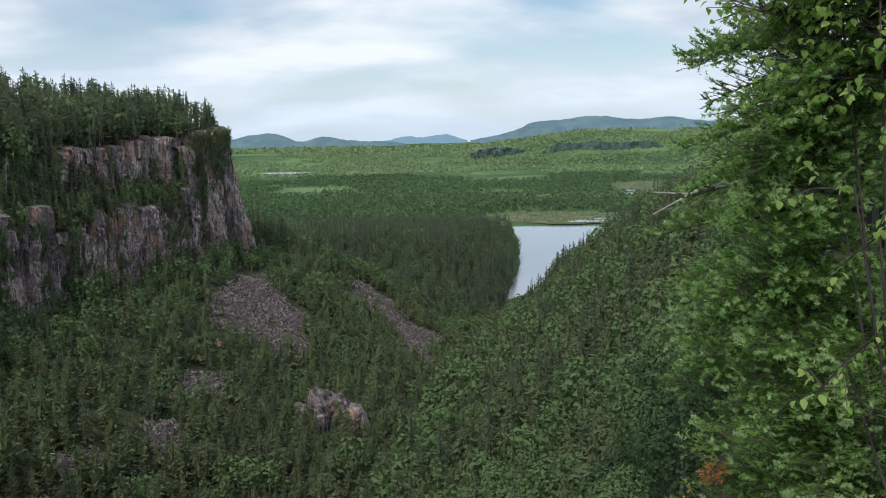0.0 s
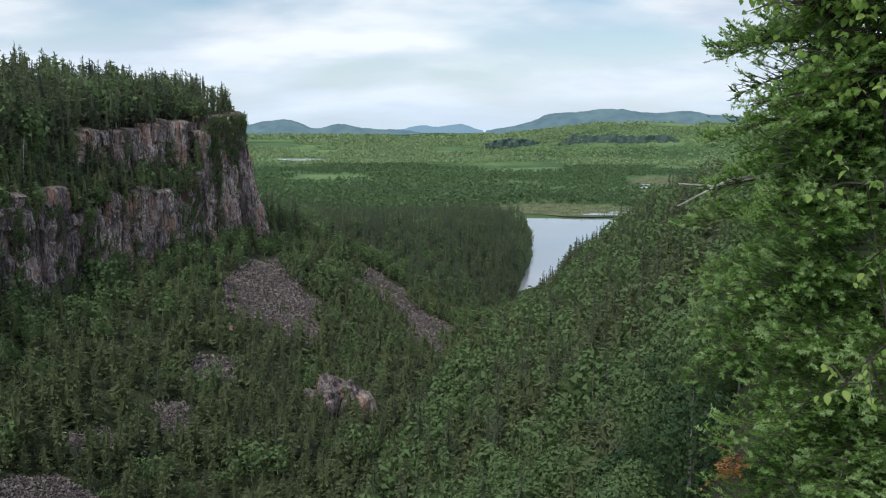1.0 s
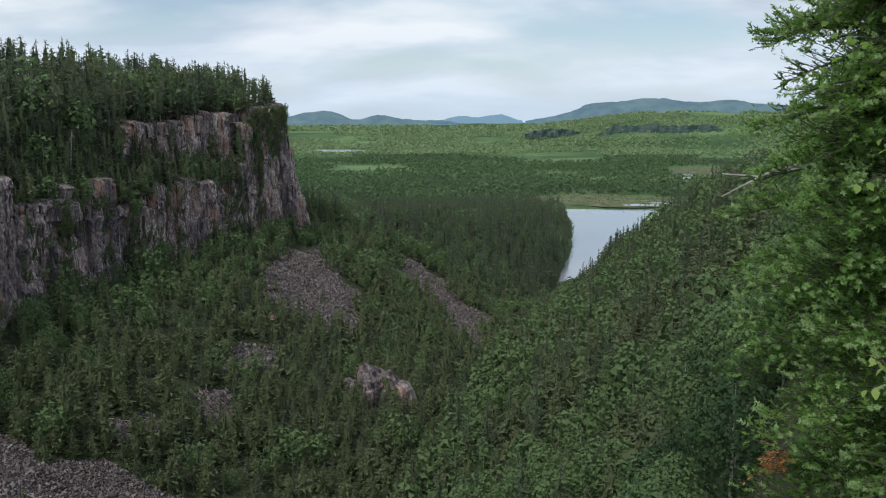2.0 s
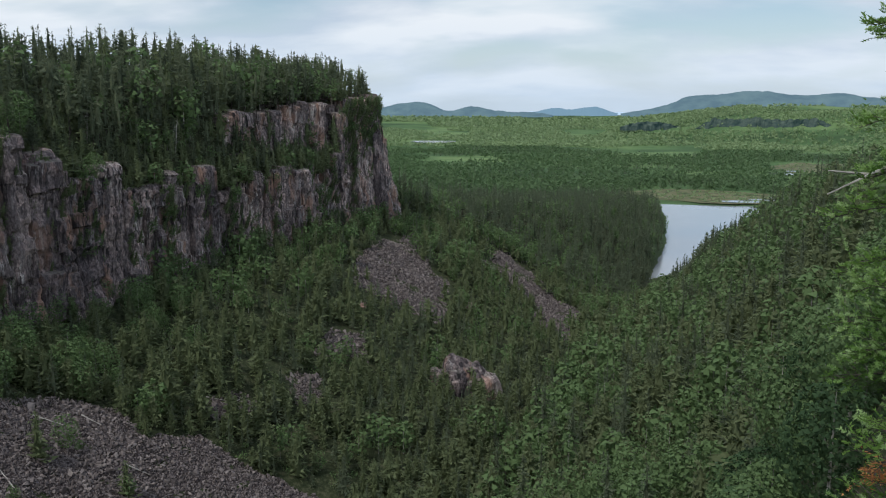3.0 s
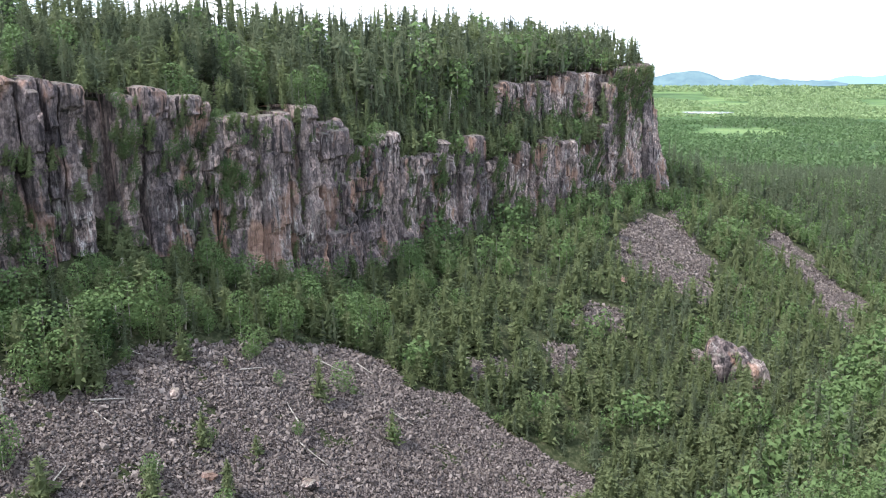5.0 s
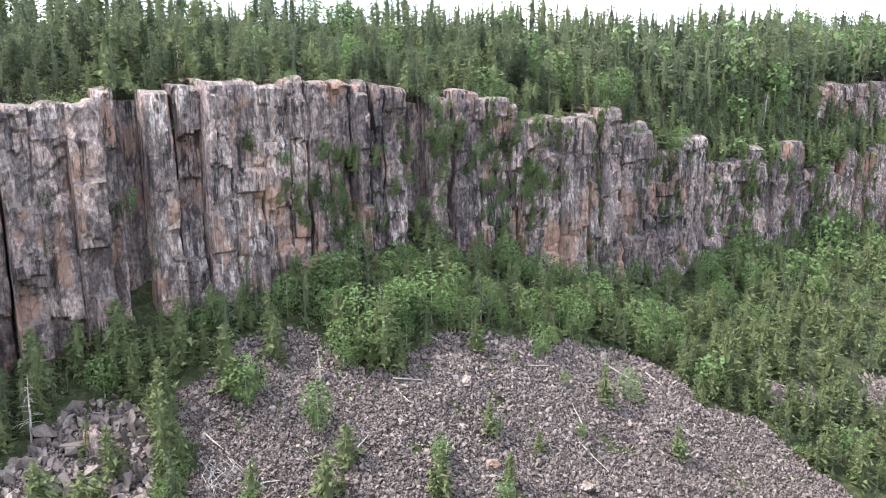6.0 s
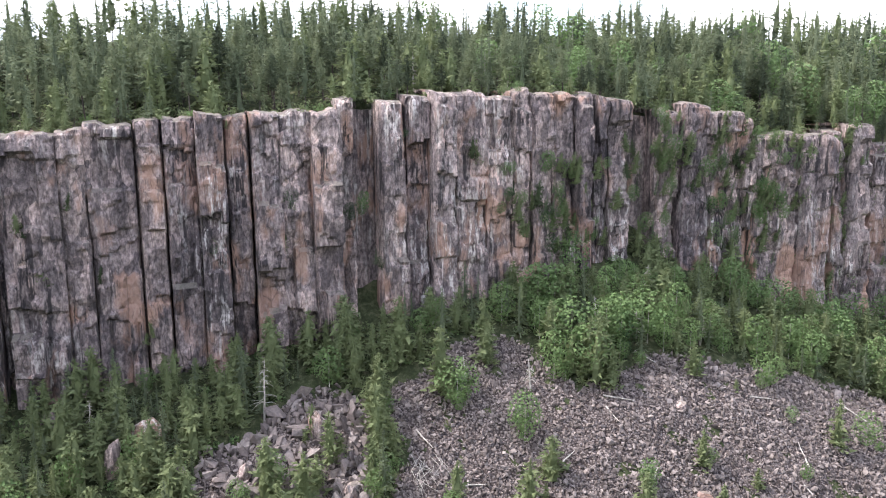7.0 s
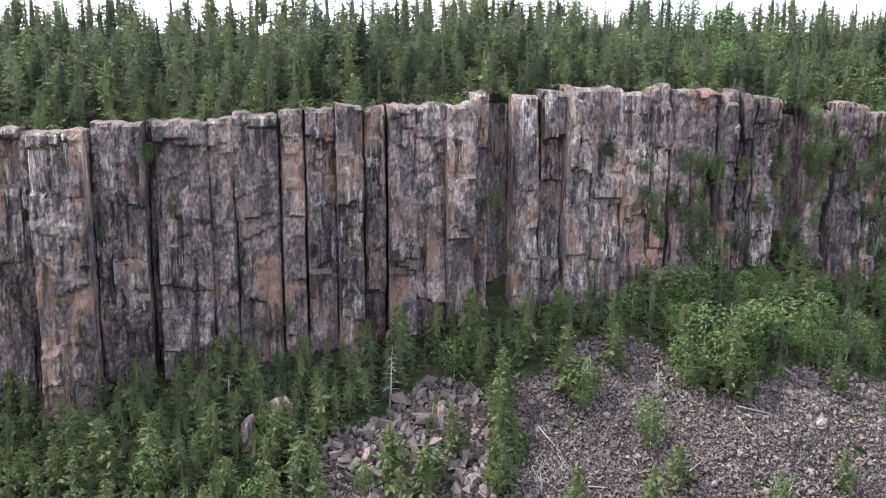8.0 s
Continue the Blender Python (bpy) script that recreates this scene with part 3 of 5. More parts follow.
def rock_column(rng, s0, s1, top, foot, out, parent, back=9.0, apron=0.0):
    """One upright column of the cliff from s0 to s1 along the wall, standing out by so much."""
    w = s1 - s0
    nu, nz = max(7, int(w / 0.38)), max(10, int((top - foot) / 0.6))
    u = np.linspace(0, 1, nu)
    gap = 0.035 if rng.random() < 0.26 else 0.004
    s = s0 + w * (gap + (1 - 2 * gap) * u)
    x, y = wall_point(s)
    xa, ya = wall_point(np.array([s0 - 1.5, s1 + 1.5]))
    t = np.array([xa[1] - xa[0], ya[1] - ya[0]])
    t /= np.hypot(*t)
    n = np.array([t[1], -t[0]])
    v = np.linspace(0, 1, nz)
    V, U = np.meshgrid(v, u, indexing="ij")
    z = foot + (top - foot) * V
    # squared off towards the cracks, split into slabs, stepped by joints, rough
    d = out - (rng.uniform(1.2, 2.8) if gap > 0.01 else rng.uniform(0.1, 0.8)) * np.abs(2 * U - 1) ** rng.uniform(8, 26)
    lev = rng.uniform(-0.2, 0.0)
    while lev < 1:                                   # storeys of the column, each split into slabs of its own
        up = lev + rng.uniform(3.5, 15.0) / (top - foot)
        sag = rng.uniform(-0.05, 0.05)
        storey = (V + sag * U >= lev) & (V + sag * U < up)
        d = np.where(storey, d + rng.normal(0, 0.28) + rng.normal(0, 0.9) * (V - lev), d)
        slabs = np.sort(np.concatenate([[0, 1.01], rng.uniform(0.1, 0.9, rng.integers(0, max(2, int(w / 1.6))))]))
        for q0, q1 in zip(slabs, slabs[1:]):
            lean = rng.uniform(-0.07, 0.07)
            here = storey & (U + lean * (V - lev) >= q0) & (U + lean * (V - lev) < q1)
            d = np.where(here, d + rng.normal(0, 0.55) + rng.uniform(-1.0, 1.0) * (U - 0.5 * (q0 + q1)), d)
            cut = lev
            while cut < up:                          # blocks of each slab
                nxt = cut + rng.uniform(0.8, 5.5) / (top - foot)
                tilt = rng.uniform(-0.12, 0.12)
                m = here & (V + tilt * (U - q0) >= cut) & (V + tilt * (U - q0) < nxt)
                d = np.where(m, d + rng.normal(0, 0.22) + rng.uniform(-4, 4) * (V - cut), d)
                cut = nxt
        lev = up
    d += 0.26 * fbm(s[None, :] / 1.1 + 0 * V, z / 1.4, 41, 3) + 0.8 * fbm(s[None, :] / 4 + 0 * V, z / 15, 45, 3)
    d += 0.5 * (np.abs(value_noise(s[None, :] / 1.15 + 0.25 * value_noise(s[None, :] / 3 + 0 * V, z / 5, 48), z / 26, 47)) ** 0.6 - 0.5)     # upright ribs and grooves
    d += (1 - V) ** 2 * rng.uniform(0.2, 1.8)          # the foot stands out a little
    d += apron * (1 - V) ** 1.3
    d -= np.clip((V - 0.93) / 0.07, 0, 1) ** 2 * rng.uniform(0.1, 0.6)          # weathered towards the rim
    d[-1] -= 0.5
    top_row = z[-1] + 0.35 * fbm(s / 1.8, s * 0, 51) + rng.uniform(-0.5, 0.5) * (u - 0.5)
    z[-1] = top_row
    P = np.stack([x[None] + n[0] * d, y[None] + n[1] * d, EYE + z], -1)
    cap = [P[-1] + np.array([-n[0] * k, -n[1] * k, h]) for k, h in ((1.2, 0.25), (back * 0.5, 0.35), (back, -0.4))]
    P = np.concatenate([P, np.array(cap)])
    # the two flanks run back into the wall
    left, right = P[:, :1] - np.array([n[0], n[1], 0]) * 4.0, P[:, -1:] - np.array([n[0], n[1], 0]) * 4.0
    P = np.concatenate([left, P, right], 1)
    return put_mesh("rock_column", [(P, grid_faces(*P.shape[:2]), 0)], [ROCK], parent)


def build_cliff():
    rng = np.random.default_rng(5)
    s = np.arange(0, WALL_AT[-1], 1.0)
    x, y = wall_point(s)
    rows = []
    for back, zz in ((4.5, FOOT), (5.0, RIM), (9.0, RIM)):
        deep = np.where((y > 51) & (y < 59), 1.5, np.where((y > 106) & (y < 118.5), 2.0, 0.0))
        rows.append(np.stack([x - back - deep, y - 0.3 * back * (y > 385), EYE + (wall_top(y) - 1.5 if zz is RIM else np.interp(y, *zz) - 9.0)], -1))
    cliff = put_mesh("cliff", [(np.array(rows), grid_faces(3, len(s)), 0)], [ROCK])
    tagged(cliff, "dark fractured columnar rock cliff with pale streaks", "cliff", kind="structure")
    tall = [float(np.interp(c, [p[1] for p in WALL], WALL_AT)) for c in CRACKS]
    cuts, at = [], 4.0
    while at < tall[0] - 2:
        cuts.append(at)
        at += rng.uniform(3.0, 7.5)
    cuts += tall
    at = tall[-1] + 7.6
    while at < WALL_AT[-1] - 2:
        cuts.append(at)
        at += rng.uniform(3.0, 10.0)
    for at, nxt in zip(cuts, cuts[1:]):
        xm, ym = wall_point((at + nxt) / 2)
        top, foot = wall_top(ym), np.interp(ym, *FOOT)
        stepped = 172 < ym < 342
        out = rng.normal(0, 0.8)
        if 53.0 < ym < 57.2 or 109 < ym < 117:      # the dark chimney and the wooded gully
            continue
        if -25 < ym < -16:
            out += 4.5
        elif -16 < ym < -7:
            out += 1.8
        elif -7.6 < ym < -5.8:
            out -= 3.5
        elif 50 < ym < 53:
            out -= 1.6
        elif 115 < ym < 150:
            out -= rng.uniform(0, 1.6)
        elif ym > 150:
            out += rng.normal(0, 0.8)
        top += rng.normal(0, 0.22) if ym < 120 else rng.normal(0, 2.6) if stepped else rng.normal(0, 0.5)
        rock_column(rng, at, nxt, top, foot, out, cliff, back=4.0 if stepped else 9.0, apron=np.clip((ym - 355) / 30, 0, 1) * 11)
        if 262 < ym < 342:                            # the upper cliff, set back behind the ledge
            upper = float(rim_top(ym)) + rng.normal(0, 0.5)
            rock_column(rng, at, nxt, upper, min(upper - 14, float(wall_top(ym)) - 1), -8.0 + 7.0 * np.clip((ym - 318) / 24, 0, 1) + rng.normal(0, 0.8), cliff)


build_cliff()

# ---- trees ----
def blades(c, a, b):
    """Leaf-shaped cards, each a pointed triangle from c - a to c + a, b to either side."""
    P = np.stack([c - a - b, c - a + b, c + a], 1).reshape(-1, 3)
    return P, np.arange(len(P)).reshape(-1, 3)


def trunk_mesh(h, r, sides=5, rows=4, lean=0.0, rng=None):
    z = np.linspace(-0.9, h, rows + 1)
    a = np.linspace(0, 2 * np.pi, sides + 1)
    rad = r * (1 - 0.92 * np.clip(z / h, 0, 1))
    off = np.zeros((len(z), 2)) if rng is None else np.cumsum(rng.normal(0, lean * h / rows, (len(z), 2)), 0)
    P = np.stack([np.stack([off[i, 0] + rad[i] * np.cos(a), off[i, 1] + rad[i] * np.sin(a), np.full(len(a), z[i])], -1) for i in range(len(z))])
    return P.reshape(-1, 3), grid_faces(len(z), len(a))


def heart(rng, heights, radii, around=7, uneven=0.25):
    """The dense inside of a crown: a knobbly body through rings of the given heights and radii."""
    a = np.linspace(0, 2 * np.pi, around, endpoint=False)
    P = np.stack([np.stack([np.cos(a + i * 0.4) * r * (1 + rng.normal(0, uneven, around)), np.sin(a + i * 0.4) * r * (1 + rng.normal(0, uneven, around)), z + rng.normal(0, 0.3 * uneven * r, around)], -1)
                  for i, (z, r) in enumerate(zip(heights, radii))])
    i = np.arange(len(heights) * around).reshape(len(heights), around)
    j = np.roll(i, -1, 1)
    return P.reshape(-1, 3), np.concatenate([np.stack([i[:-1], j[:-1], j[1:]], -1).reshape(-1, 3), np.stack([i[:-1], j[1:], i[1:]], -1).reshape(-1, 3)])


def conifer(rng, h, wide, boughs, per, low=0.08, droop=0.28, power=0.85, card=0.30, core=0.5, ragged=0.3):
    """Boughs with tufts of needle cards round an upright stem, dense towards the middle."""
    u = low + (1 - low) * ((np.arange(boughs) + rng.random(boughs)) / boughs) ** 0.9
    reach = np.clip(rng.normal(0.85, ragged, boughs), 0.3, 1.3)
    L = np.repeat(reach * wide * (1 - u) ** power + 0.016 * h, per)
    u = np.repeat(u, per)
    az = np.repeat(rng.uniform(0, 2 * np.pi, boughs), per) + rng.normal(0, 0.22, boughs * per)
    t = np.tile(0.35 + 0.65 * (np.arange(per) + 0.5) / per, boughs) + rng.normal(0, 0.06, boughs * per)
    out = np.stack([np.cos(az), np.sin(az), np.zeros_like(az)], 1)
    c = out * (L * t)[:, None]
    c[:, 2] = h * u - droop * L * t ** 2 + rng.normal(0, 0.014 * h, len(u))
    way = out * 0.9 + rng.normal(0, 0.4, c.shape)
    way[:, 2] -= droop * 0.6
    way /= np.linalg.norm(way, axis=1, keepdims=True)
    side = np.cross(way, rng.normal(0, 1, c.shape) + np.array([0, 0, 1.2]))
    side /= np.linalg.norm(side, axis=1, keepdims=True) + 1e-9
    size = ((L * 0.34 / per ** 0.5 + 0.009 * h) * rng.uniform(0.65, 1.35, len(u)))[:, None]
    P, F = blades(c, way * size, side * size * card * 1.5)
    tip, tf = blades(np.array([[0, 0, h * 0.975]] * 2), np.array([[0, 0, h * 0.04]] * 2), np.array([[0.02 * h * wide / 3, 0, 0], [0, 0.02 * h * wide / 3, 0]]))
    parts = [(P, F), (tip, tf)]
    if core:
        v = np.array([0, 0.08, 0.3, 0.55, 0.8, 1.0])
        parts.append(heart(rng, h * (low + (0.96 - low) * v), core * wide * np.array([0.05, 0.9, 0.72, 0.45, 0.2, 0.01]) if power > 0.6 else core * wide * np.array([0.05, 0.75, 0.9, 0.8, 0.5, 0.02]), 6, 0.3))
    base, Ps, Fs = 0, [], []
    for p, f in parts:
        Ps.append(p)
        Fs.append(f + base)
        base += len(p)
    return np.concatenate(Ps), np.concatenate(Fs)


def broadleaf(rng, h, wide, clumps, per, size):
    """Leaf cards over the bulges of an uneven crown, dense inside."""
    n = clumps * per
    d = rng.normal(0, 1, (n, 3))
    d /= np.linalg.norm(d, axis=1, keepdims=True)
    knob = rng.normal(0, 1, (clumps, 3))
    knob /= np.linalg.norm(knob, axis=1, keepdims=True)
    near = (d @ knob.T).max(1)                          # bulges stand out, and gaps fall in between
    k = (0.55 + 0.55 * np.clip((near - 0.3) / 0.6, 0, 1) ** 0.8 + rng.normal(0, 0.07, n)) * np.where(rng.random(n) < 0.3, rng.uniform(0.35, 0.9, n), 1.0)
    rise = h * rng.uniform(0.4, 0.46)
    c = np.stack([d[:, 0] * wide * k, d[:, 1] * wide * k, h * 0.55 + d[:, 2] * rise * np.minimum(k, 1.04)], 1)
    c[:, :2] *= np.where(c[:, 2:] < 0.35 * h, 0.75, 1.0)
    nn = d + rng.normal(0, 0.55, (n, 3))
    nn /= np.linalg.norm(nn, axis=1, keepdims=True)
    a = np.cross(nn, rng.normal(0, 1, nn.shape))
    a /= np.linalg.norm(a, axis=1, keepdims=True)
    b = np.cross(nn, a)
    s = size * rng.uniform(0.6, 1.35, (n, 1))
    return blades(c, a * s, b * s)


def limbs(rng, h, wide, count, r):
    P, F, base = [], [], 0
    for _ in range(count):
        u = rng.uniform(0.3, 0.75)
        az = rng.uniform(0, 2 * np.pi)
        p0 = np.array([0, 0, h * u])
        p1 = p0 + np.array([math.cos(az) * wide * 0.7, math.sin(az) * wide * 0.7, h * 0.17])
        q = np.array([r, 0, 0]), np.array([-r * 0.5, r * 0.85, 0]), np.array([-r * 0.5, -r * 0.85, 0])
        P += [p0 + k for k in q] + [p1 + 0.25 * k for k in q]
        F += [(base + i, base + (i + 1) % 3, base + 3 + (i + 1) % 3, base + 3 + i) for i in range(3)]
        base += 6
    return np.array(P), np.array(F)


KINDS = {
    "spruce": dict(mat=SPRUCE, bark=BARK, label="dark narrow spruce with drooping boughs", cat="spruce tree"),
    "pine": dict(mat=PINE, bark=BARK, label="grey-green pine with an open ragged crown", cat="pine tree"),
    "cedar": dict(mat=CEDAR, bark=BARK, label="dense olive-green conical cedar", cat="cedar tree"),
    "birch": dict(mat=BIRCH, bark=BIRCH_BARK, label="fresh green birch with a pale slender trunk", cat="birch tree"),
}


def crown(kind, rng, h, detail):
    """detail: 0 far off, 1 middle, 2 near."""
    if kind == "spruce":
        return conifer(rng, h, h * rng.uniform(0.15, 0.23), (48, 84, 230)[detail], (2, 3, 6)[detail], low=rng.uniform(0.03, 0.18), droop=rng.uniform(0.1, 0.35), power=0.85, card=(0.34, 0.26, 0.2)[detail], core=0.26)
    if kind == "pine":
        return conifer(rng, h, h * rng.uniform(0.19, 0.27), (34, 60, 150)[detail], (3, 5, 9)[detail], low=rng.uniform(0.22, 0.45), droop=rng.uniform(-0.15, 0.1), power=0.5, card=(0.36, 0.3, 0.22)[detail], core=0.2, ragged=0.42)
    if kind == "cedar":
        return conifer(rng, h, h * rng.uniform(0.25, 0.35), (56, 105, 280)[detail], (2, 3, 6)[detail], low=0.02, droop=-0.05, power=0.5, card=(0.4, 0.34, 0.25)[detail], core=0.32, ragged=0.2)
    return broadleaf(rng, h, h * rng.uniform(0.24, 0.34), (8, 15, 16)[detail], (17, 46, 150)[detail], h * (0.045, 0.0215, 0.0155)[detail])


def footing(x, y):
    """Where a tree's foot stands: on the ground, or on the tops of the columns along the rim."""
    z = land(x, y)
    wx = np.interp(y, [p[1] for p in WALL], [p[0] for p in WALL])
    top = EYE + rim_top(y) - 0.2
    stepped = (y > 172) & (y < 342)
    z = np.where(stepped & (x > wx - 4) & (x < wx), np.maximum(z, EYE + wall_top(y) - 0.8), z)
    z = np.where((y > 262) & (y < 342) & (x < wx - 8.4) & (x > wx - 17), np.maximum(z, EYE + rim_top(y) - 0.4), z)
    return np.where(~stepped & (x < wx - 0.8) & (x > wx - 12) & (y < 395), np.where(x > wx - 4.5, top, np.maximum(z, top)), z)


def jitter(x0, x1, y0, y1, step, rng):
    x, y = np.meshgrid(np.arange(x0, x1, step), np.arange(y0, y1, step), indexing="ij")
    x = x + rng.uniform(-0.48, 0.48, x.shape) * step
    y = y + rng.uniform(-0.48, 0.48, y.shape) * step
    return x.ravel(), y.ravel()


TALUS = {
    "main": [(-119, 52), (-123.5, 51), (-130, 51), (-131.5, 66), (-132.5, 73), (-127.8, 80), (-116.5, 84), (-117, 91), (-118.5, 102), (-114, 115), (-111, 128), (-110, 139), (-106, 150), (-98, 156), (-90, 151), (-83, 163), (-71, 162),
             (-60, 165), (-51, 167), (-48, 155), (-60, 110), (-90, 60), (-104, 42), (-112, 44)],
    "blocks": [(-136.5, 38), (-136, 44), (-131.5, 48.5), (-124, 47.5), (-117, 45), (-104, 42), (-108, 18), (-124, 16), (-131, 20), (-131.5, 27)],
    "upper": [(-88, 300), (-85, 345), (-79, 374), (-68, 352), (-62, 334), (-56, 338), (-49, 285), (-69, 281), (-82, 282)],
    "far": [(-50, 383), (-42, 419), (-21, 400), (3, 370), (-4, 314), (-14, 320), (-24, 362)],
    "strip": [(-77, 200), (-71, 212), (-65, 195), (-71, 191)],
    "strip2": [(-77, 240), (-69, 249), (-62, 229), (-70, 228), (-77, 221)],
    "strip3": [(-88, 176), (-82, 186), (-76, 184), (-76, 177), (-83, 169)],
}


def on_talus(x, y):
    r = np.zeros(np.shape(x), bool)
    for p in TALUS.values():
        r |= inside(x, y, p)
    return r


def lines(y):
    return [np.interp(y, STATIONS, LINES_X[:, k]) for k in range(LINES_X.shape[1])]


SKYLINE = ([-40, -20, -17, -12.2, -10, -8.6, -7.1, -6.1, -4.7, -3, 0, 5, 8.5, 13, 20, 60, 120], [14, 4, -2.0, -4.6, -6.6, -8.4, -10.1, -10.8, -11.6, -12.2, -14.4, -18.3, -21.3, -26, -32, -36, -38])


def canyon_trees():
    """Every tree of the canyon: kind, place, height."""
    rng = np.random.default_rng(11)
    out = []
    # the woods on top of the far wall
    x, y = jitter(-215, -95, -75, 402, 3.6, rng)
    wx = np.interp(y, [p[1] for p in WALL], [p[0] for p in WALL])
    rim = wx - 2.0
    k = (x < rim) & (x > rim - 48) & ((y < 385) | (x < -118 - (y - 385) * 1.5)) & ((y < 109) | (y > 117) | (x < rim - 4))
    for a, b, q in zip(x[k], y[k], (rim - x)[k]):
        e = value_noise(a / 9, b / 9, 71)
        if q < 4 and rng.random() < (0.35 if b < 112 else 0.0):
            continue
        kind = "birch" if rng.random() < (0.03 + 0.16 * (e > 0.5)) * (b > 85) else "cedar" if rng.random() < 0.1 + (0.3 if q < 6 else 0) else "pine" if rng.random() < 0.62 else "spruce"
        h = rng.uniform(9.0, 15.0) * min(1.0, 0.3 + q / 13) * float(np.interp(b, [0, 40, 75, 110, 150, 230, 300, 380], [1.0, 1.02, 0.92, 0.84, 1.05, 1.15, 1.35, 1.4]))
        out.append((kind, a, b, h))
    # trees crowding the steep ledge and leaning over the edges
    x, y = jitter(-150, -95, 166, 350, 2.2, rng)
    wx = np.interp(y, [p[1] for p in WALL], [p[0] for p in WALL])
    k = (x < wx + 0.4) & (x > wx - 14) & ~((y > 262) & (x < wx - 7))
    for a, b in zip(x[k], y[k]):
        out.append((("pine", "cedar", "spruce", "birch")[rng.choice(4, p=[0.34, 0.3, 0.26, 0.1])], a, b, rng.uniform(3.5, 9.0) if b < 255 else rng.uniform(5.5, 12.0)))
    # trees in the gully
    for a, b, h in [(-142, 112, 9), (-139, 115, 10), (-137, 113, 8), (-144, 114, 9), (-134.5, 115, 7), (-141.5, 116, 9), (-138, 111.5, 7), (-136, 116, 9), (-140, 113.5, 11), (-143, 111, 10)]:
        out.append(("spruce" if h > 8 else "cedar", a, b, h))
    # the wooded slope under the cliff, thinner on the talus
    near = jitter(-190, 40, -80, 165, 3.0, rng)
    off = jitter(-190, 40, 165, 420, 3.9, rng)
    x, y = np.concatenate([near[0], off[0]]), np.concatenate([near[1], off[1]])
    L = lines(y)
    k = (x > np.interp(y, [p[1] for p in WALL], [p[0] for p in WALL]) + 2.0) & (x < L[6] + 4) & ~on_talus(x + 7 * fbm(x / 8, y / 8, 101) * (y > 270), y + 7 * fbm(x / 8, y / 8, 107) * (y > 270))
    for a, b in zip(x[k], y[k]):
        e = value_noise(a / 16, b / 16, 75)
        pb = 0.1 if b < 62 else 0.24
        pb += (0.25 if b > 62 else 0.08) * (e > 0.1) - 0.08
        kind = "birch" if rng.random() < pb else "cedar" if rng.random() < 0.72 else "spruce"
        if 160 < b < 300 and a > -88 and e < 0.45:
            kind = "spruce" if rng.random() < 0.45 else "cedar"
        out.append((kind, a, b, rng.uniform(4.5, 8) if rng.random() < 0.6 else rng.uniform(7, 11.5)))
    # the near slope
    x, y = jitter(-60, 150, 12, 560, 5.4, rng)
    L = lines(y)
    k = (x > L[6] + 2) & (x < np.minimum(L[9] - 5, L[8] + np.where(y > 60, 14, 30)))
    x, y = x[k], y[k]
    z = land(x, y)
    for a, b, c in zip(x, y, z):
        h = rng.uniform(8, 15)
        az = math.degrees(math.atan2(-a, b))
        up = math.degrees(math.atan2(c + h - EYE, math.hypot(a, b)))
        if up > np.interp(az, *SKYLINE) + rng.uniform(-0.5, 0.5) or math.hypot(a, b) < 58:
            continue
        e = value_noise(a / 14, b / 14, 79)
        kind = "birch" if rng.random() < 0.34 + 0.36 * (e > 0.15) - 0.2 * (e < -0.3) else "spruce" if rng.random() < 0.5 else "cedar"
        if math.hypot(a, b) < 84:
            kind = "birch"
        out.append((kind, a, b, h * (1.15 if kind == "spruce" else 0.95)))
    # the shoulder beyond the cliff's end and the banks of the lake
    x, y = jitter(-140, 150, 415, 960, 5.6, rng)
    L = lines(y)
    z = land(x, y)
    k = (z > 1.2) & ((x < L[6] + 1) | (x > L[7] - 1)) & ~on_talus(x, y) & (x < L[8] + 40)
    for a, b, c in zip(x[k], y[k], z[k]):
        if a > 0 and b < 640 and math.degrees(math.atan2(c + 9 - EYE, math.hypot(a, b))) > np.interp(math.degrees(math.atan2(-a, b)), *SKYLINE) and math.degrees(math.atan2(-a, b)) < -4.5:
            continue
        e = value_noise(a / 40, b / 40, 83)
        kind = "spruce" if rng.random() < (0.82 if 430 < b < 760 and a > -75 else 0.5 if e > 0 else 0.25) else "birch"
        out.append((kind, a, b, rng.uniform(8, 19) if kind == "spruce" else rng.uniform(6, 12)))
    # tall thin trees that stand against the lake
    for a, b, h in ((62.5, 450, 20), (66.5, 453, 21), (58, 446, 16), (54, 440, 13)):
        out.append(("pine", a, b, h))
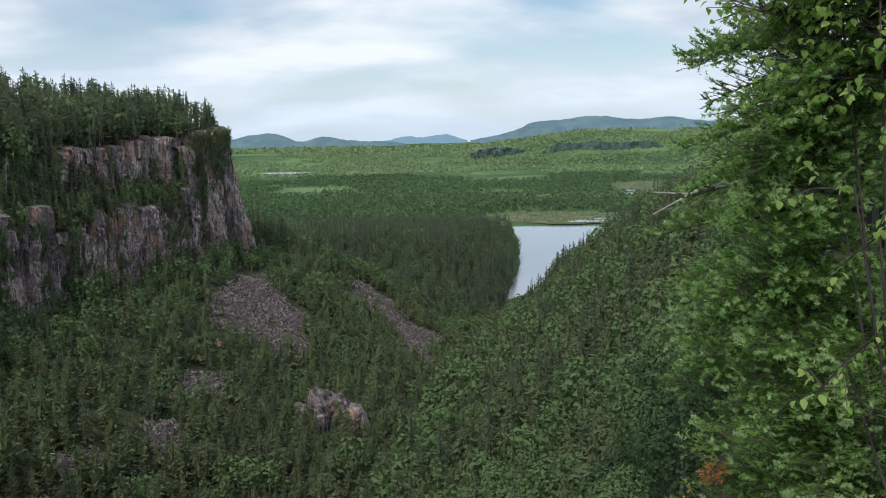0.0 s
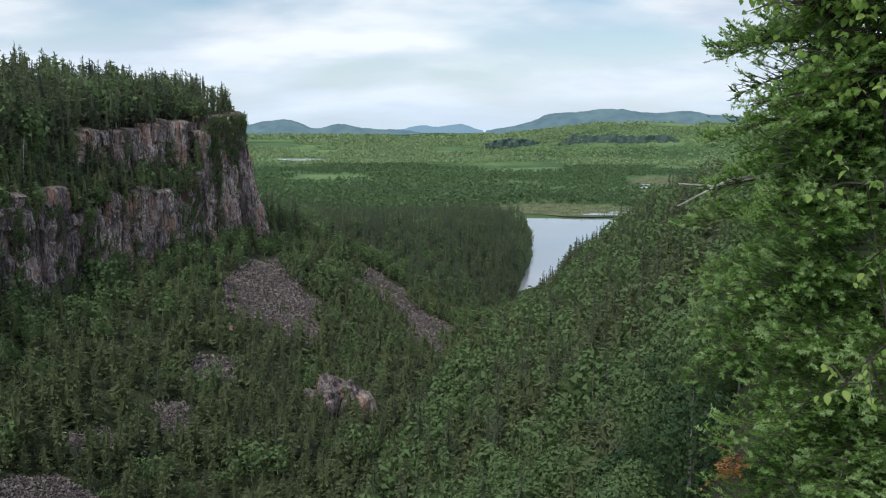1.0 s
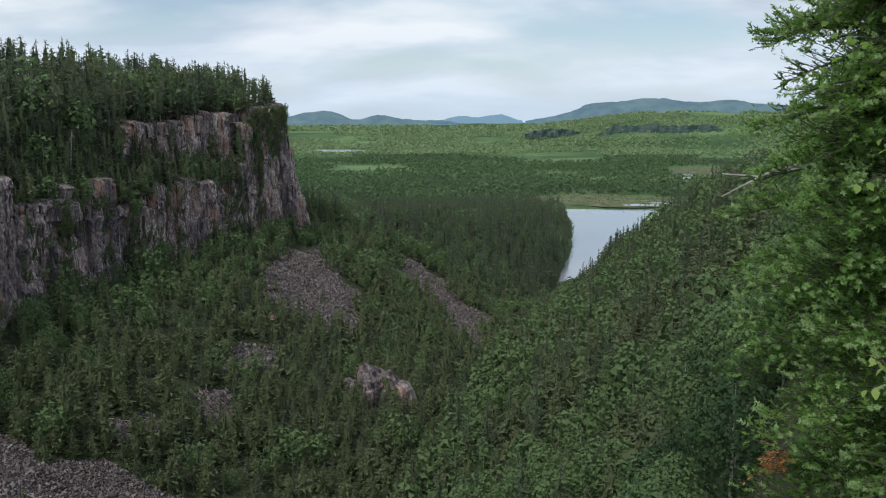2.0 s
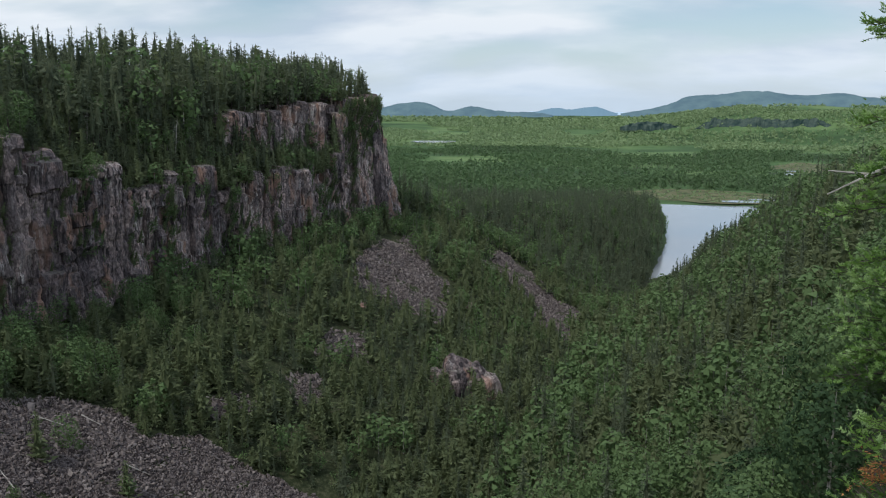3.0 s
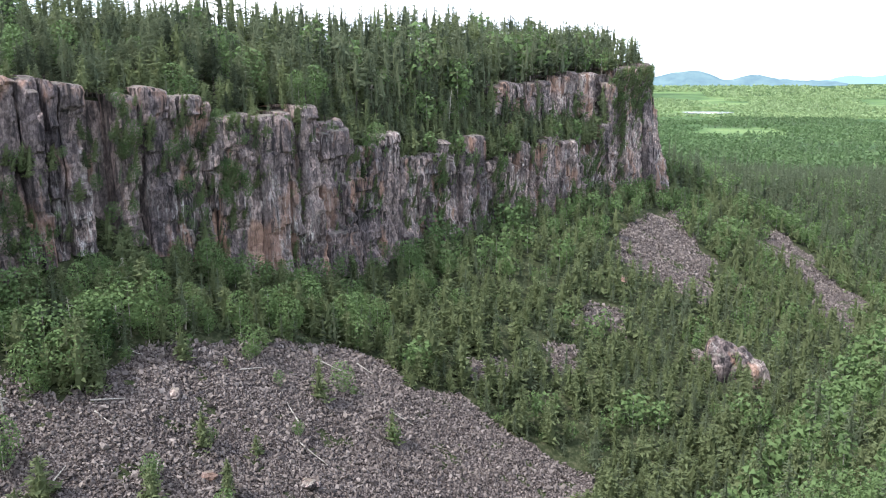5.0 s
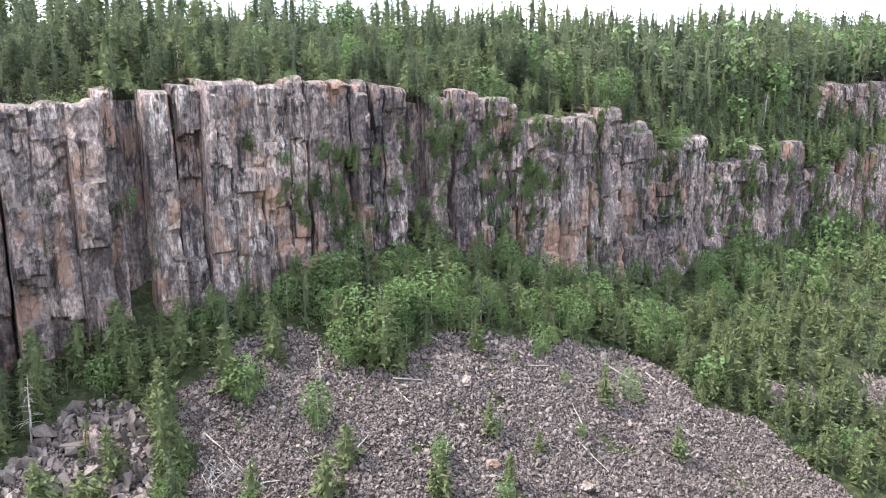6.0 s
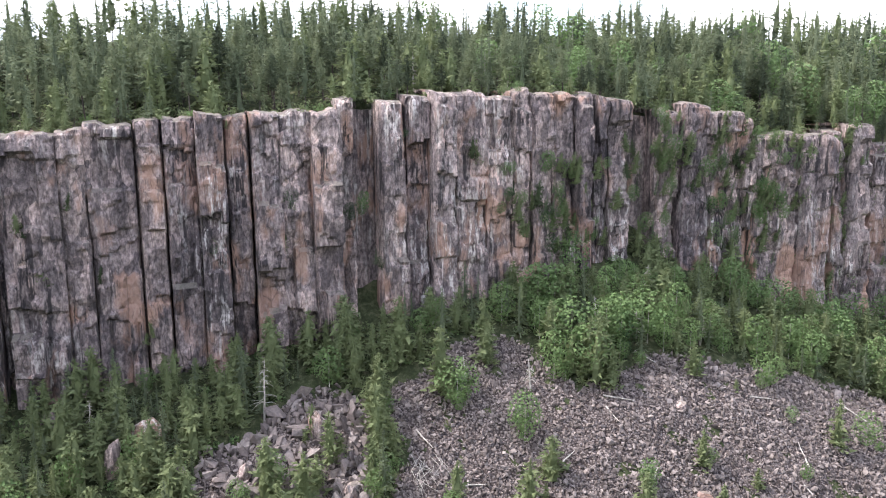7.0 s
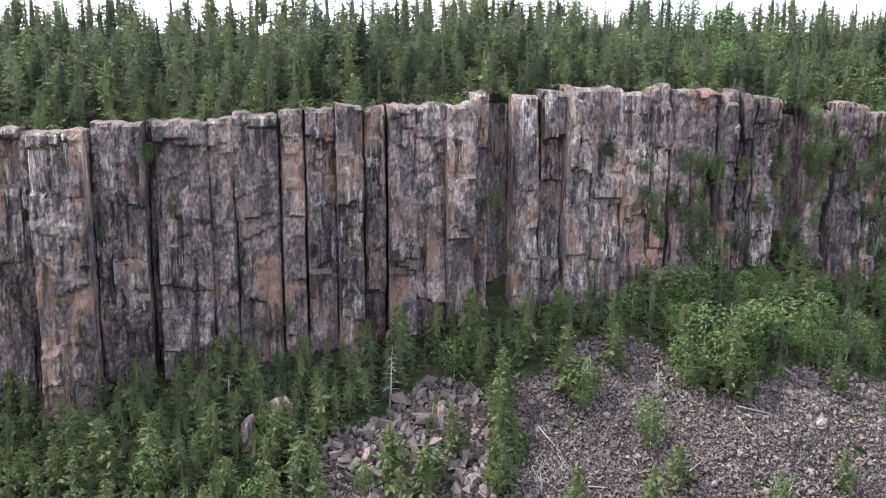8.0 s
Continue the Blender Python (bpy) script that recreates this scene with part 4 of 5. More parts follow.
    # lone trees and bushes out on the stones
    for kind, a, b, h in [("cedar", -126.9, 70.7, 7), ("birch", -119.7, 80.7, 8), ("birch", -113.3, 70.7, 8.5), ("cedar", -126.2, 61.1, 10), ("birch", -122.8, 62.7, 7.5), ("cedar", -133.6, 56.6, 11), ("cedar", -127.7, 50, 9),
                          ("cedar", -116, 87.4, 10), ("birch", -120.7, 96.3, 7), ("cedar", -112.6, 107, 6), ("cedar", -99.3, 97.5, 6), ("birch", -119.5, 23.3, 5), ("cedar", -120.4, 28.1, 9), ("birch", -130.4, 0.5, 7),
                          ("cedar", -137.7, 48.2, 9), ("cedar", -130.3, 72, 8), ("cedar", -119.2, 88.1, 9), ("birch", -108.6, 122.2, 6), ("cedar", -96.5, 127.3, 8), ("birch", -96.1, 134.7, 6), ("cedar", -82.7, 132.5, 6),
                          ("cedar", -93.8, 104.8, 3.5), ("birch", -98.3, 85.2, 5), ("cedar", -90.7, 94, 6), ("birch", -111.7, 137.2, 8), ("cedar", -90.4, 163.3, 12), ("cedar", -78.4, 168.8, 9), ("cedar", -106.5, 71.7, 7),
                          ("cedar", -104, 66, 8), ("cedar", -95, 82, 7), ("birch", -88, 90, 5), ("cedar", -131.0, -19.4, 8), ("birch", -128.2, -8.3, 6), ("birch", -131, 9.7, 6), ("cedar", -117, 33, 9), ("cedar", -113, 28, 9.5),
                          ("cedar", -122, 39, 8), ("cedar", -116, 44, 8), ("cedar", -108, 55, 8), ("cedar", -128, 38, 5.5), ("cedar", -108.7, 114, 2), ("birch", -101.7, 121.2, 3), ("birch", -92.3, 114.7, 3), ("birch", -117, 98, 3)]:
        out.append((kind, a, b, h * 1.2))
        for _ in range(rng.integers(1, 3) if h > 4 else 0):      # it stands in a small clump
            out.append((kind if rng.random() < 0.7 else "birch", a + rng.normal(0, 1.3), b + rng.normal(0, 1.3), h * rng.uniform(0.4, 0.85)))
    return out


def build_trees():
    rng = np.random.default_rng(23)
    trees = canyon_trees()
    things = {k: [] for k in KINDS}
    rest = {k: [] for k in KINDS}
    order = sorted(trees, key=lambda t: math.hypot(t[1], t[2]) + (70 if t[1] < -162 else 0) + (60 if t[1] > -45 and t[2] > 110 else 0))
    for t in order:
        (things if math.hypot(t[1], t[2]) < 260 and len(things[t[0]]) < {"spruce": 110, "pine": 110, "cedar": 200, "birch": 160}[t[0]] else rest)[t[0]].append(t)
    for kind, k in KINDS.items():
        variants = []
        for kind_, a, b, h in things[kind]:
            z = float(footing(np.array([a]), np.array([b]))[0])
            m = Matrix.Translation((a, b, z - 0.15)) @ Euler((rng.normal(0, 0.03), rng.normal(0, 0.03), rng.uniform(0, 6.28))).to_matrix().to_4x4()
            if len(variants) < 10:
                root = new(kind + "_tree")
                root.matrix_basis = m
                tagged(root, k["label"], k["cat"], "trees under and above the cliff")
                put_mesh("crown", [(*crown(kind, rng, h, 2), 0)], [k["mat"]], root)
                pieces = [(*trunk_mesh(h * 0.94, h * 0.014 + 0.03, rng=rng, lean=0.008), 0)]
                if kind == "birch":
                    pieces.append((*limbs(rng, h, h * 0.25, 6, 0.03), 0))
                put_mesh("trunk", pieces, [k["bark"]], root)
                variants.append((root, h))
            else:
                root, h0 = min(variants, key=lambda v: abs(v[1] - h) + rng.uniform(0, 2.5))
                s = h / h0
                copy_thing(root, m @ Matrix.Diagonal((s * rng.uniform(0.85, 1.2), s * rng.uniform(0.85, 1.2), s, 1)))
        pieces = []
        pool = [(crown(kind, rng, 10.0, k // 16), trunk_mesh(9.2, 0.12, 3, 1)) for k in range(32)]
        pts = np.array([(t[1], t[2]) for t in rest[kind]])
        zz = footing(pts[:, 0], pts[:, 1])
        for (kind_, a, b, h), z in zip(rest[kind], zz):
            (cp, cf), (tp, tf) = pool[rng.integers(16) + (16 if math.hypot(a, b) < (235 if a < -95 or kind != "birch" else 150) else 0)]
            s, r = h / 10.0, rng.uniform(0, 6.28)
            w = s * rng.uniform(0.85, 1.25)
            R = np.array([[math.cos(r) * w, -math.sin(r) * w, 0], [math.sin(r) * w, math.cos(r) * w, 0], [0, 0, s]])
            o = np.array([a, b, z - 0.1])
            pieces.append((cp @ R.T + o, cf, 0, (rng.random() * (0.4 if b > 415 else 0.7) if kind == "spruce" and a > -95 else rng.random() if b < 415 else 0.3 + 0.7 * rng.random())))
            pieces.append((tp @ R.T + o, tf, 1))
        ob = put_mesh(kind + "_woods", pieces, [k["mat"], k["bark"]])
        tagged(ob, {"spruce": "dark spruce woods covering the canyon slopes", "pine": "grey-green pine woods on top of the cliff", "cedar": "olive-green cedar thickets on the canyon slopes", "birch": "fresh green birch woods on the canyon slopes"}[kind], "woods", kind="stuff")


build_trees()


def undergrowth():
    """Low shrubs between the trees."""
    rng = np.random.default_rng(29)
    pieces = []
    x, y = jitter(-165, 60, -70, 300, 2.6, rng)
    wx = np.interp(y, [p[1] for p in WALL], [p[0] for p in WALL])
    k = (((x > wx + 1.0) & (x < lines(y)[5]) & ~on_talus(x, y)) | ((x > wx - 14) & (x < wx - 1.0) & (rng.random(len(x)) < 0.5))) & (rng.random(len(x)) < np.where(y < 165, 0.8, 0.15))
    x, y = x[k], y[k]
    for a, b, c in zip(x, y, footing(x, y)):
        h = rng.uniform(1.0, 3.0)
        P, F = broadleaf(rng, h, h * 0.65, 6, 9, 0.19)
        pieces.append((P + np.array([a, b, c - 0.2]), F, 0 if rng.random() < (0.4 if a > np.interp(b, [p[1] for p in WALL], [p[0] for p in WALL]) else 0.15) else 1, rng.random()))
    ob = put_mesh("undergrowth", pieces, [BIRCH, CEDAR])
    tagged(ob, "low green shrubs between the trees", "shrubs", kind="stuff")


undergrowth()


def far_woods():
    """The woods of the plain, ever coarser with distance."""
    rng = np.random.default_rng(31)
    pieces = []
    # trees between the lake and the middle of the plain
    for r0, r1, step, h0 in ((600, 1300, 7.5, 10.5), (1300, 2200, 10.5, 10.5), (2200, 3600, 17, 11), (3600, 4400, 30, 12)):
        x, y = jitter(-0.36 * r1 - 20, 0.56 * r1, r0 * 0.85, r1, step, rng)
        r = np.hypot(x, y)
        az = np.degrees(np.arctan2(x, y))
        z = land(x, y)
        k = (r >= r0) & (r < r1) & (az > -19) & (az < 27) & (z > 0.9)
        if r0 == 600:
            k &= (y > 1000) | (x < -150) | (x > 190)
        for poly in ([(40, 1000), (235, 1000), (262, 1090), (200, 1165), (80, 1160), (38, 1080)], [(330, 1440), (400, 1430), (500, 1600), (470, 1770), (360, 1770), (320, 1560)], [(-545, 2270), (-370, 2270), (-370, 2530), (-550, 2530)]):
            k &= ~inside(x, y, poly)
        k &= ~((r > 2815) & (r < 2905) & (az > 7.2) & (az < 15.2) & (rng.random(len(r)) < 0.75)) & ~((r > 2890) & (r < 2985) & (az > 2.4) & (az < 5.7) & (rng.random(len(r)) < 0.75))      # the mesa's bare rock
        x, y, z = x[k], y[k], z[k]
        open_land = fbm(x / 260, y / 420, 91)
        kinds = rng.random(len(x)) + 0.5 * fbm(x / 120, y / 120, 95)
        shades = fbm(x / 170, y / 300, 97, 3)
        for a, b, c, o, q, shade in zip(x, y, z, open_land, kinds, shades):
            if r0 >= 1300 and o > (0.75 if r0 < 2200 else 0.55):
                continue
            spruce = q < (0.5 if r0 < 2200 else 0.12)
            n = 7 if r0 < 1300 else 6
            h = rng.uniform(0.7, 1.25) * h0 * (1.15 if spruce else 0.9)
            if spruce:
                P, F = conifer(rng, h, h * 0.2, n + 6, 1, card=0.6, core=0) if r0 < 1300 else conifer(rng, h, step * 0.4, 5, 1, card=0.7, core=0)
            else:
                P, F = broadleaf(rng, h, max(h * 0.36, step * 0.5), *((4, 5) if r0 < 1300 else (3, 4) if r0 < 2200 else (3, 3)), max(h * 0.16, step * 0.17))
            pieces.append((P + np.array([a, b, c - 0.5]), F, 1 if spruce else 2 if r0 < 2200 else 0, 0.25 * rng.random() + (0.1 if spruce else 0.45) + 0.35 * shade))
    # tufts and willows on the marshes
    for cx, cy, rx, ry, n in ((150, 1085, 105, 70, 420), (410, 1600, 70, 160, 260)):
        for _ in range(n):
            u, w = rng.uniform(-1, 1, 2)
            if u * u + w * w > 1:
                continue
            a, b = cx + rx * u, cy + ry * w
            h = rng.uniform(0.8, 2.6) * (1 + 2.5 * (rng.random() < 0.1))
            P, F = broadleaf(rng, h, rng.uniform(1.2, 3.5), 2, 4, 0.7)
            pieces.append((P + np.array([a, b, 1.7]), F, 0, rng.random()))
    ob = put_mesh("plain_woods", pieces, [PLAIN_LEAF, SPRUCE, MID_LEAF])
    tagged(ob, "mixed green woods covering the wide valley plain", "woods", kind="stuff")


far_woods()


# ---- stones ----
def stone_template(rng, n=7):
    bm = bmesh.new()
    for _ in range(n):
        v = rng.normal(0, 1, 3)
        v /= np.abs(v).max() ** 0.75 * np.linalg.norm(v) ** 0.25
        bm.verts.new(v * np.array([1, 0.8, 0.6]) * rng.uniform(0.85, 1.1))
    bmesh.ops.convex_hull(bm, input=bm.verts)
    bmesh.ops.delete(bm, geom=[v for v in bm.verts if not v.link_faces], context="VERTS")
    bmesh.ops.triangulate(bm, faces=bm.faces)
    bm.verts.index_update()
    P = np.array([v.co[:] for v in bm.verts])
    F = np.array([[v.index for v in f.verts] for f in bm.faces])
    bm.free()
    return P, F


def random_turn(rng):
    return np.array(Euler(rng.uniform(0, 6.28, 3)).to_matrix())


def build_talus():
    rng = np.random.default_rng(41)
    pool = [stone_template(rng) for _ in range(16)]
    meshes = []
    for P, F in pool:
        ob = put_mesh("boulder", [(P, F, 0)], [STONE])
        meshes.append(ob.data)
        bpy.data.objects.remove(ob)
    for name, poly in TALUS.items():
        xs, ys = [p[0] for p in poly], [p[1] for p in poly]
        # the bed of small stones between the big ones
        step = 1.1 if name in ("main", "blocks") else 2.5
        gx, gy = np.arange(min(xs) - 3, max(xs) + 3, step), np.arange(min(ys) - 3, max(ys) + 3, step)
        X, Y = np.meshgrid(gx, gy, indexing="ij")
        keep = inside(X, Y, poly)
        Z = land(X, Y) + np.where(keep, 0.22, -1.5) + 0.22 * fbm(X / 1.7, Y / 1.7, 57, 3)
        bed = put_mesh("talus", [(np.stack([X, Y, Z], -1), grid_faces(len(gx), len(gy)), 0)], [GRAVEL], smooth=False)
        tagged(bed, "slope of broken grey-brown talus stones below the cliff", "talus", kind="structure")
        area = abs(sum(a[0] * b[1] - b[0] * a[1] for a, b in zip(poly, poly[1:] + poly[:1]))) / 2
        dense, lo, hi = (2.5, 0.2, 0.66) if name == "main" else (1.3, 0.35, 1.4) if name == "blocks" else (1.1, 0.3, 0.8)
        n = int(area * dense * 1.9)
        x, y = rng.uniform(min(xs), max(xs), n * 2), rng.uniform(min(ys), max(ys), n * 2)
        k = inside(x, y, poly)
        x, y = x[k][:n], y[k][:n]
        z = land(x, y)
        size = lo + (hi - lo) * rng.random(len(x)) ** 2.8
        pieces = []
        for a, b, c, s in zip(x, y, z, size):
            P, F = pool[rng.integers(16)]
            pieces.append(((P * s) @ random_turn(rng).T + np.array([a, b, c + 0.24 + s * 0.25]), F, 0))
        ob = put_mesh("talus_stones", pieces, [STONE])
        tagged(ob, "tumbled angular grey-brown talus stones", "stones", kind="stuff")
        # the stones that stand out
        big = {"main": 170, "blocks": 85}.get(name, 6)
        n = 0
        while n < big:
            a, b = rng.uniform(min(xs), max(xs)), rng.uniform(min(ys), max(ys))
            if not inside(np.array([a]), np.array([b]), poly)[0]:
                continue
            s = rng.uniform(0.5, 1.15) if name != "blocks" else rng.uniform(0.9, 2.3)
            c = float(land(np.array([a]), np.array([b]))[0])
            st = new("boulder", meshes[rng.integers(16)])
            st.matrix_basis = Matrix.Translation((a, b, c + 0.2 + 0.3 * s)) @ Euler(rng.uniform(0, 6.28, 3)).to_matrix().to_4x4() @ Matrix.Diagonal((s, s * rng.uniform(0.7, 1), s * rng.uniform(0.7, 1.1), 1))
            tagged(st, "angular grey-brown boulder on the talus slope", "boulder", "boulders on the talus")
            n += 1


build_talus()

# ---- rocks that stand out ----
def rough_rock(name, rng, size, seed, rings=9, around=14, upright=0.0):
    """A weathered block: a box-like round body, cut by flat faces and roughened."""
    a = np.linspace(0, 2 * np.pi, around + 1)
    v = np.linspace(-0.5, 0.5, rings) * np.pi
    V, A = np.meshgrid(v, a, indexing="ij")
    d = np.stack([np.cos(V) * np.cos(A), np.cos(V) * np.sin(A), np.sin(V)], -1)
    r = np.full(V.shape, 1.15)
    for _ in range(9):
        n = rng.normal(0, 1, 3)
        n[2] *= 1 - upright
        n /= np.linalg.norm(n)
        c = d @ n
        r = np.minimum(r, np.where(c > 0.2, rng.uniform(0.68, 0.95) / np.maximum(c, 0.2), 9))
    r = r + 0.06 * fbm(A * 2 * np.sin(V + 1.6), V * 3, seed, 3)
    r[:, -1] = r[:, 0]
    P = d * r[..., None] * np.array(size)
    return put_mesh(name, [(P, grid_faces(rings, around + 1), 0)], [ROCK])


rng4 = np.random.default_rng(77)
zk = float(land(np.array([-38.0]), np.array([246.0]))[0])
knob = new("rock_outcrop")
knob.matrix_basis = pose(-37, 241, zk + 0.5)
tagged(knob, "steep bare grey-brown rock knob rising from the trees", "rock outcrop")
for dx, dy, dz, size in ((0, 0, 0.5, (6.0, 5.5, 9.0)), (-6.5, 1, -4.0, (6.2, 5.5, 8.0)), (5.5, 0.5, -1.0, (4.5, 4.5, 8.0)), (-11, 2, -7.5, (6.0, 5, 7.0)), (9, 1.5, -4.0, (4.2, 4.5, 7.5))):
    lump = rough_rock("rock_face", rng4, size, int(dx * 7) % 40, 18, 18, 0.6)
    lump.parent, lump.matrix_basis = knob, pose(dx, dy, dz)
for x, y, s, sink in ((-76, 268, (2.6, 1.8, 1.5), 0.6), (-135.6, 12.5, (2.4, 2.0, 3.0), 1.2), (-143.2, -1.6, (1.5, 1.4, 2.2), 0.6), (-132.7, 7.0, (1.5, 1.2, 3.6), 1.2), (-125, 25.4, (1.5, 1.2, 2.0), 0.6),
                      (-127.5, 39.1, (2.0, 1.3, 3.2), 1.0), (-116, 40.8, (1.6, 1.3, 1.6), 0.5), (-126.5, 15.9, (1.1, 0.9, 2.6), 0.8), (-29, 372, (2.8, 2.2, 2.0), 0.6), (-44, 318, (2.4, 2.0, 2.4), 0.7),
                      (-112, 33, (1.7, 1.3, 1.2), 0.4), (-108, 100, (1.5, 1.2, 0.9), 0.3), (-85, 108, (1.9, 1.5, 1.1), 0.4), (-81, 103, (1.6, 1.4, 1.0), 0.3), (-95, 94, (1.4, 1.2, 1.0), 0.3)):
    z = float(land(np.array([x]), np.array([y]))[0])
    st = rough_rock("large_boulder", rng4, s, int(x * 3) % 50)
    st.matrix_basis = pose(x, y, z + s[2] - sink - 0.4, rng4.uniform(-12, 12), rng4.uniform(-12, 12), rng4.uniform(0, 360))
    tagged(st, "large weathered grey block fallen from the cliff" if s[2] > 1.4 else "broad flat-sided talus block among smaller stones", "boulder", "fallen blocks")


# ---- dead trees, fallen wood ----
def tube(points, radii, sides=5):
    """A bent tapering stem through the points."""
    P, rings = np.asarray(points, float), []
    for i, p in enumerate(P):
        t = P[min(i + 1, len(P) - 1)] - P[max(i - 1, 0)]
        t /= np.linalg.norm(t) + 1e-9
        u = np.cross(t, [0.31, 0.2, 0.93] if abs(t[2]) < 0.9 else [1, 0, 0])
        u /= np.linalg.norm(u)
        w = np.cross(t, u)
        a = np.linspace(0, 2 * np.pi, sides + 1)
        rings.append(p + radii[i] * (np.cos(a)[:, None] * u + np.sin(a)[:, None] * w))
    return np.array(rings).reshape(-1, 3), grid_faces(len(P), sides + 1)


def dead_tree(x, y, h, seed, label, branches=26):
    rng = np.random.default_rng(seed)
    z = float(land(np.array([x]), np.array([y]))[0])
    root = new("dead_tree")
    root.matrix_basis = pose(x, y, z, rng.uniform(-5, 5), rng.uniform(-5, 5), rng.uniform(0, 360))
    tagged(root, label, "dead tree", "bare dead trees")
    put_mesh("trunk", [(*tube([(0, 0, -0.5), (0.05, 0, h * 0.4), (0, 0.08, h * 0.75), (0.02, 0, h)], [0.2, 0.16, 0.1, 0.03]), 0)], [DEAD_WOOD], root)
    for _ in range(branches):
        u = rng.uniform(0.25, 0.97)
        az, L = rng.uniform(0, 6.28), (1 - u) * h * 0.28 + 0.35
        o = np.array([math.cos(az), math.sin(az), 0])
        pts = [np.array([0, 0, h * u]), np.array([0, 0, h * u - 0.02 * L]) + o * L * 0.5, np.array([0, 0, h * u - L * rng.uniform(0.1, 0.5)]) + o * L]
        put_mesh("branch", [(*tube(pts, [0.055, 0.04, 0.02], 3), 0)], [DEAD_WOOD], root)


GREY = "bare silver-grey dead conifer among living trees"
for i, (x, y, h) in enumerate(((-134.2, 31.4, 11), (-124.4, 93.2, 8.5), (-141.4, 4.4, 6), (-144, -23, 6), (-128, 107.8, 7.5), (-117.5, 113, 5.5), (-126, 66, 5), (33, 118, 11), (9, 112, 9), (-148, 24, 8), (-156, 70, 9), (-156, 8, 9), (-155, 36, 10), (-153, 58, 9), (-150, 88, 10), (-146, 122, 9), (-142, 150, 9), (-133, 205, 9), (-126, 240, 10), (-120, 76, 6), (-122, 101, 6))):
    dead_tree(x, y, h, 100 + i, GREY)


def fallen_log(x, y, length, turn, seed, thick=0.16):
    rng = np.random.default_rng(seed)
    n = 5
    s = np.linspace(-0.5, 0.5, n) * length
    px, py = x + s * math.cos(radians(turn)), y + s * math.sin(radians(turn))
    pz = land(px, py) + 0.55
    pz = np.linspace(pz[0], pz[-1], n) + 0.05 * rng.normal(0, 1, n) + max(0.0, float((pz - np.linspace(pz[0], pz[-1], n)).max()))
    ob = put_mesh("fallen_log", [(*tube(np.stack([px, py, pz], 1), np.linspace(thick, thick * 0.4, n), 6), 0)], [DEAD_WOOD])
    tagged(ob, "bleached fallen tree trunk lying on the stones", "log", "logs on the talus")


for i, (x, y, l, a) in enumerate(((-112, 89.3, 5.5, 60), (-110, 86.5, 3.2, 10), (-88.7, 114, 6, 15), (-102, 139, 6.5, 25), (-108, 76, 3, 100), (-118, 100, 4, 40), (-96, 118, 4, 160), (-85, 140, 4.5, 30), (-120, 55, 4, 20), (-111, 60, 3.5, 70),
                                 (-100, 88, 3, 130), (-79, 175, 7, 50), (-82, 180, 6, 80), (-86, 178, 5, 30), (-106, 118, 5, 75), (-98, 146, 4, 10))):
    fallen_log(x, y, l, a, 300 + i)
rng5 = np.random.default_rng(9)
for i in range(22):                       # a fan of bleached branches
    fallen_log(-114.6 + rng5.normal(0, 1.3), 53 + rng5.normal(0, 1.6), rng5.uniform(1.8, 4.2), rng5.uniform(-70, 60), 500 + i, 0.06)


# ---- bushes on the cliff's ledges ----
def ledge_bush(along, under, size, kind, seed):
    rng = np.random.default_rng(seed)
    s = float(np.interp(along, [p[1] for p in WALL], WALL_AT))
    x, y = wall_point(s)
    k = KINDS[kind]
    root = new("ledge_bush")
    root.matrix_basis = pose(float(x) + 0.4, float(y), EYE + under - size * 0.5, 0, 12, rng.uniform(0, 360))
    tagged(root, "green bush rooted on a ledge of the cliff", "bush", "bushes on the cliff")
    put_mesh("crown", [(*crown(kind, rng, size, 1), 0)], [k["mat"]], root)
    put_mesh("stem", [(*tube([(-0.8, 0, 0), (0, 0, 0.2), (0, 0, size * 0.6)], [0.06, 0.05, 0.02], 4), 0)], [k["bark"]], root)


LEDGES = [(3.9, -17, 3.2), (27.3, -25.6, 4.0), (39.1, -25.9, 2.6), (40.7, -18.6, 4.2), (75.3, -10, 4.6), (84.1, -18, 4.5), (88.8, -19.3, 5.5), (91.4, -23.7, 5.5), (-0.4, -28, 4.5), (-15.4, -12.9, 3.5), (30, -4.8, 1.6),
          (-6.6, -11, 4), (8.2, -29, 2.2), (97.7, -15, 3), (109, -9.6, 5), (53.3, -19.8, 5), (96.3, -28.3, 5), (-15.2, -23.6, 4), (86, -25, 5), (93, -30, 5), (110.5, -14, 5), (111.3, -19, 5.5), (117, -13.5, 4.5),
          (123, -11.4, 4), (134.8, -13.4, 4), (142.8, -17.8, 4.5), (144, -28.6, 5), (155, -16, 4.5), (156.6, -27, 5), (181, -17.7, 5), (187.6, -25.8, 5), (192, -18.4, 5), (201.8, -23.8, 5), (247, -36.6, 4), (282, -34, 4),
          (338.8, -30, 5), (364, -22.7, 5), (94.9, -20.7, 4.5), (76.8, -9.8, 3.5), (130, -24, 5), (126, -18, 4), (148, -22, 4.5), (170, -20, 5), (163, -30, 4), (176, -33, 4), (210, -30, 4.5), (222, -34, 4), (318, -34, 4.5),
          (-3.5, -20, 3.5), (56, -30, 4), (16, -40, 3.0), (62, -7, 1.8), (-27, -20, 3), (136, -30, 5), (152, -36, 4.5)]
for i, (along, under, size) in enumerate(LEDGES):
    ledge_bush(along, under, size, ("cedar", "spruce", "cedar", "birch")[i % 4], 700 + i)
    ledge_bush(along + (i % 5 - 2) * 0.7, under - 1.4, size * 0.75, ("cedar", "birch")[i % 2], 800 + i)


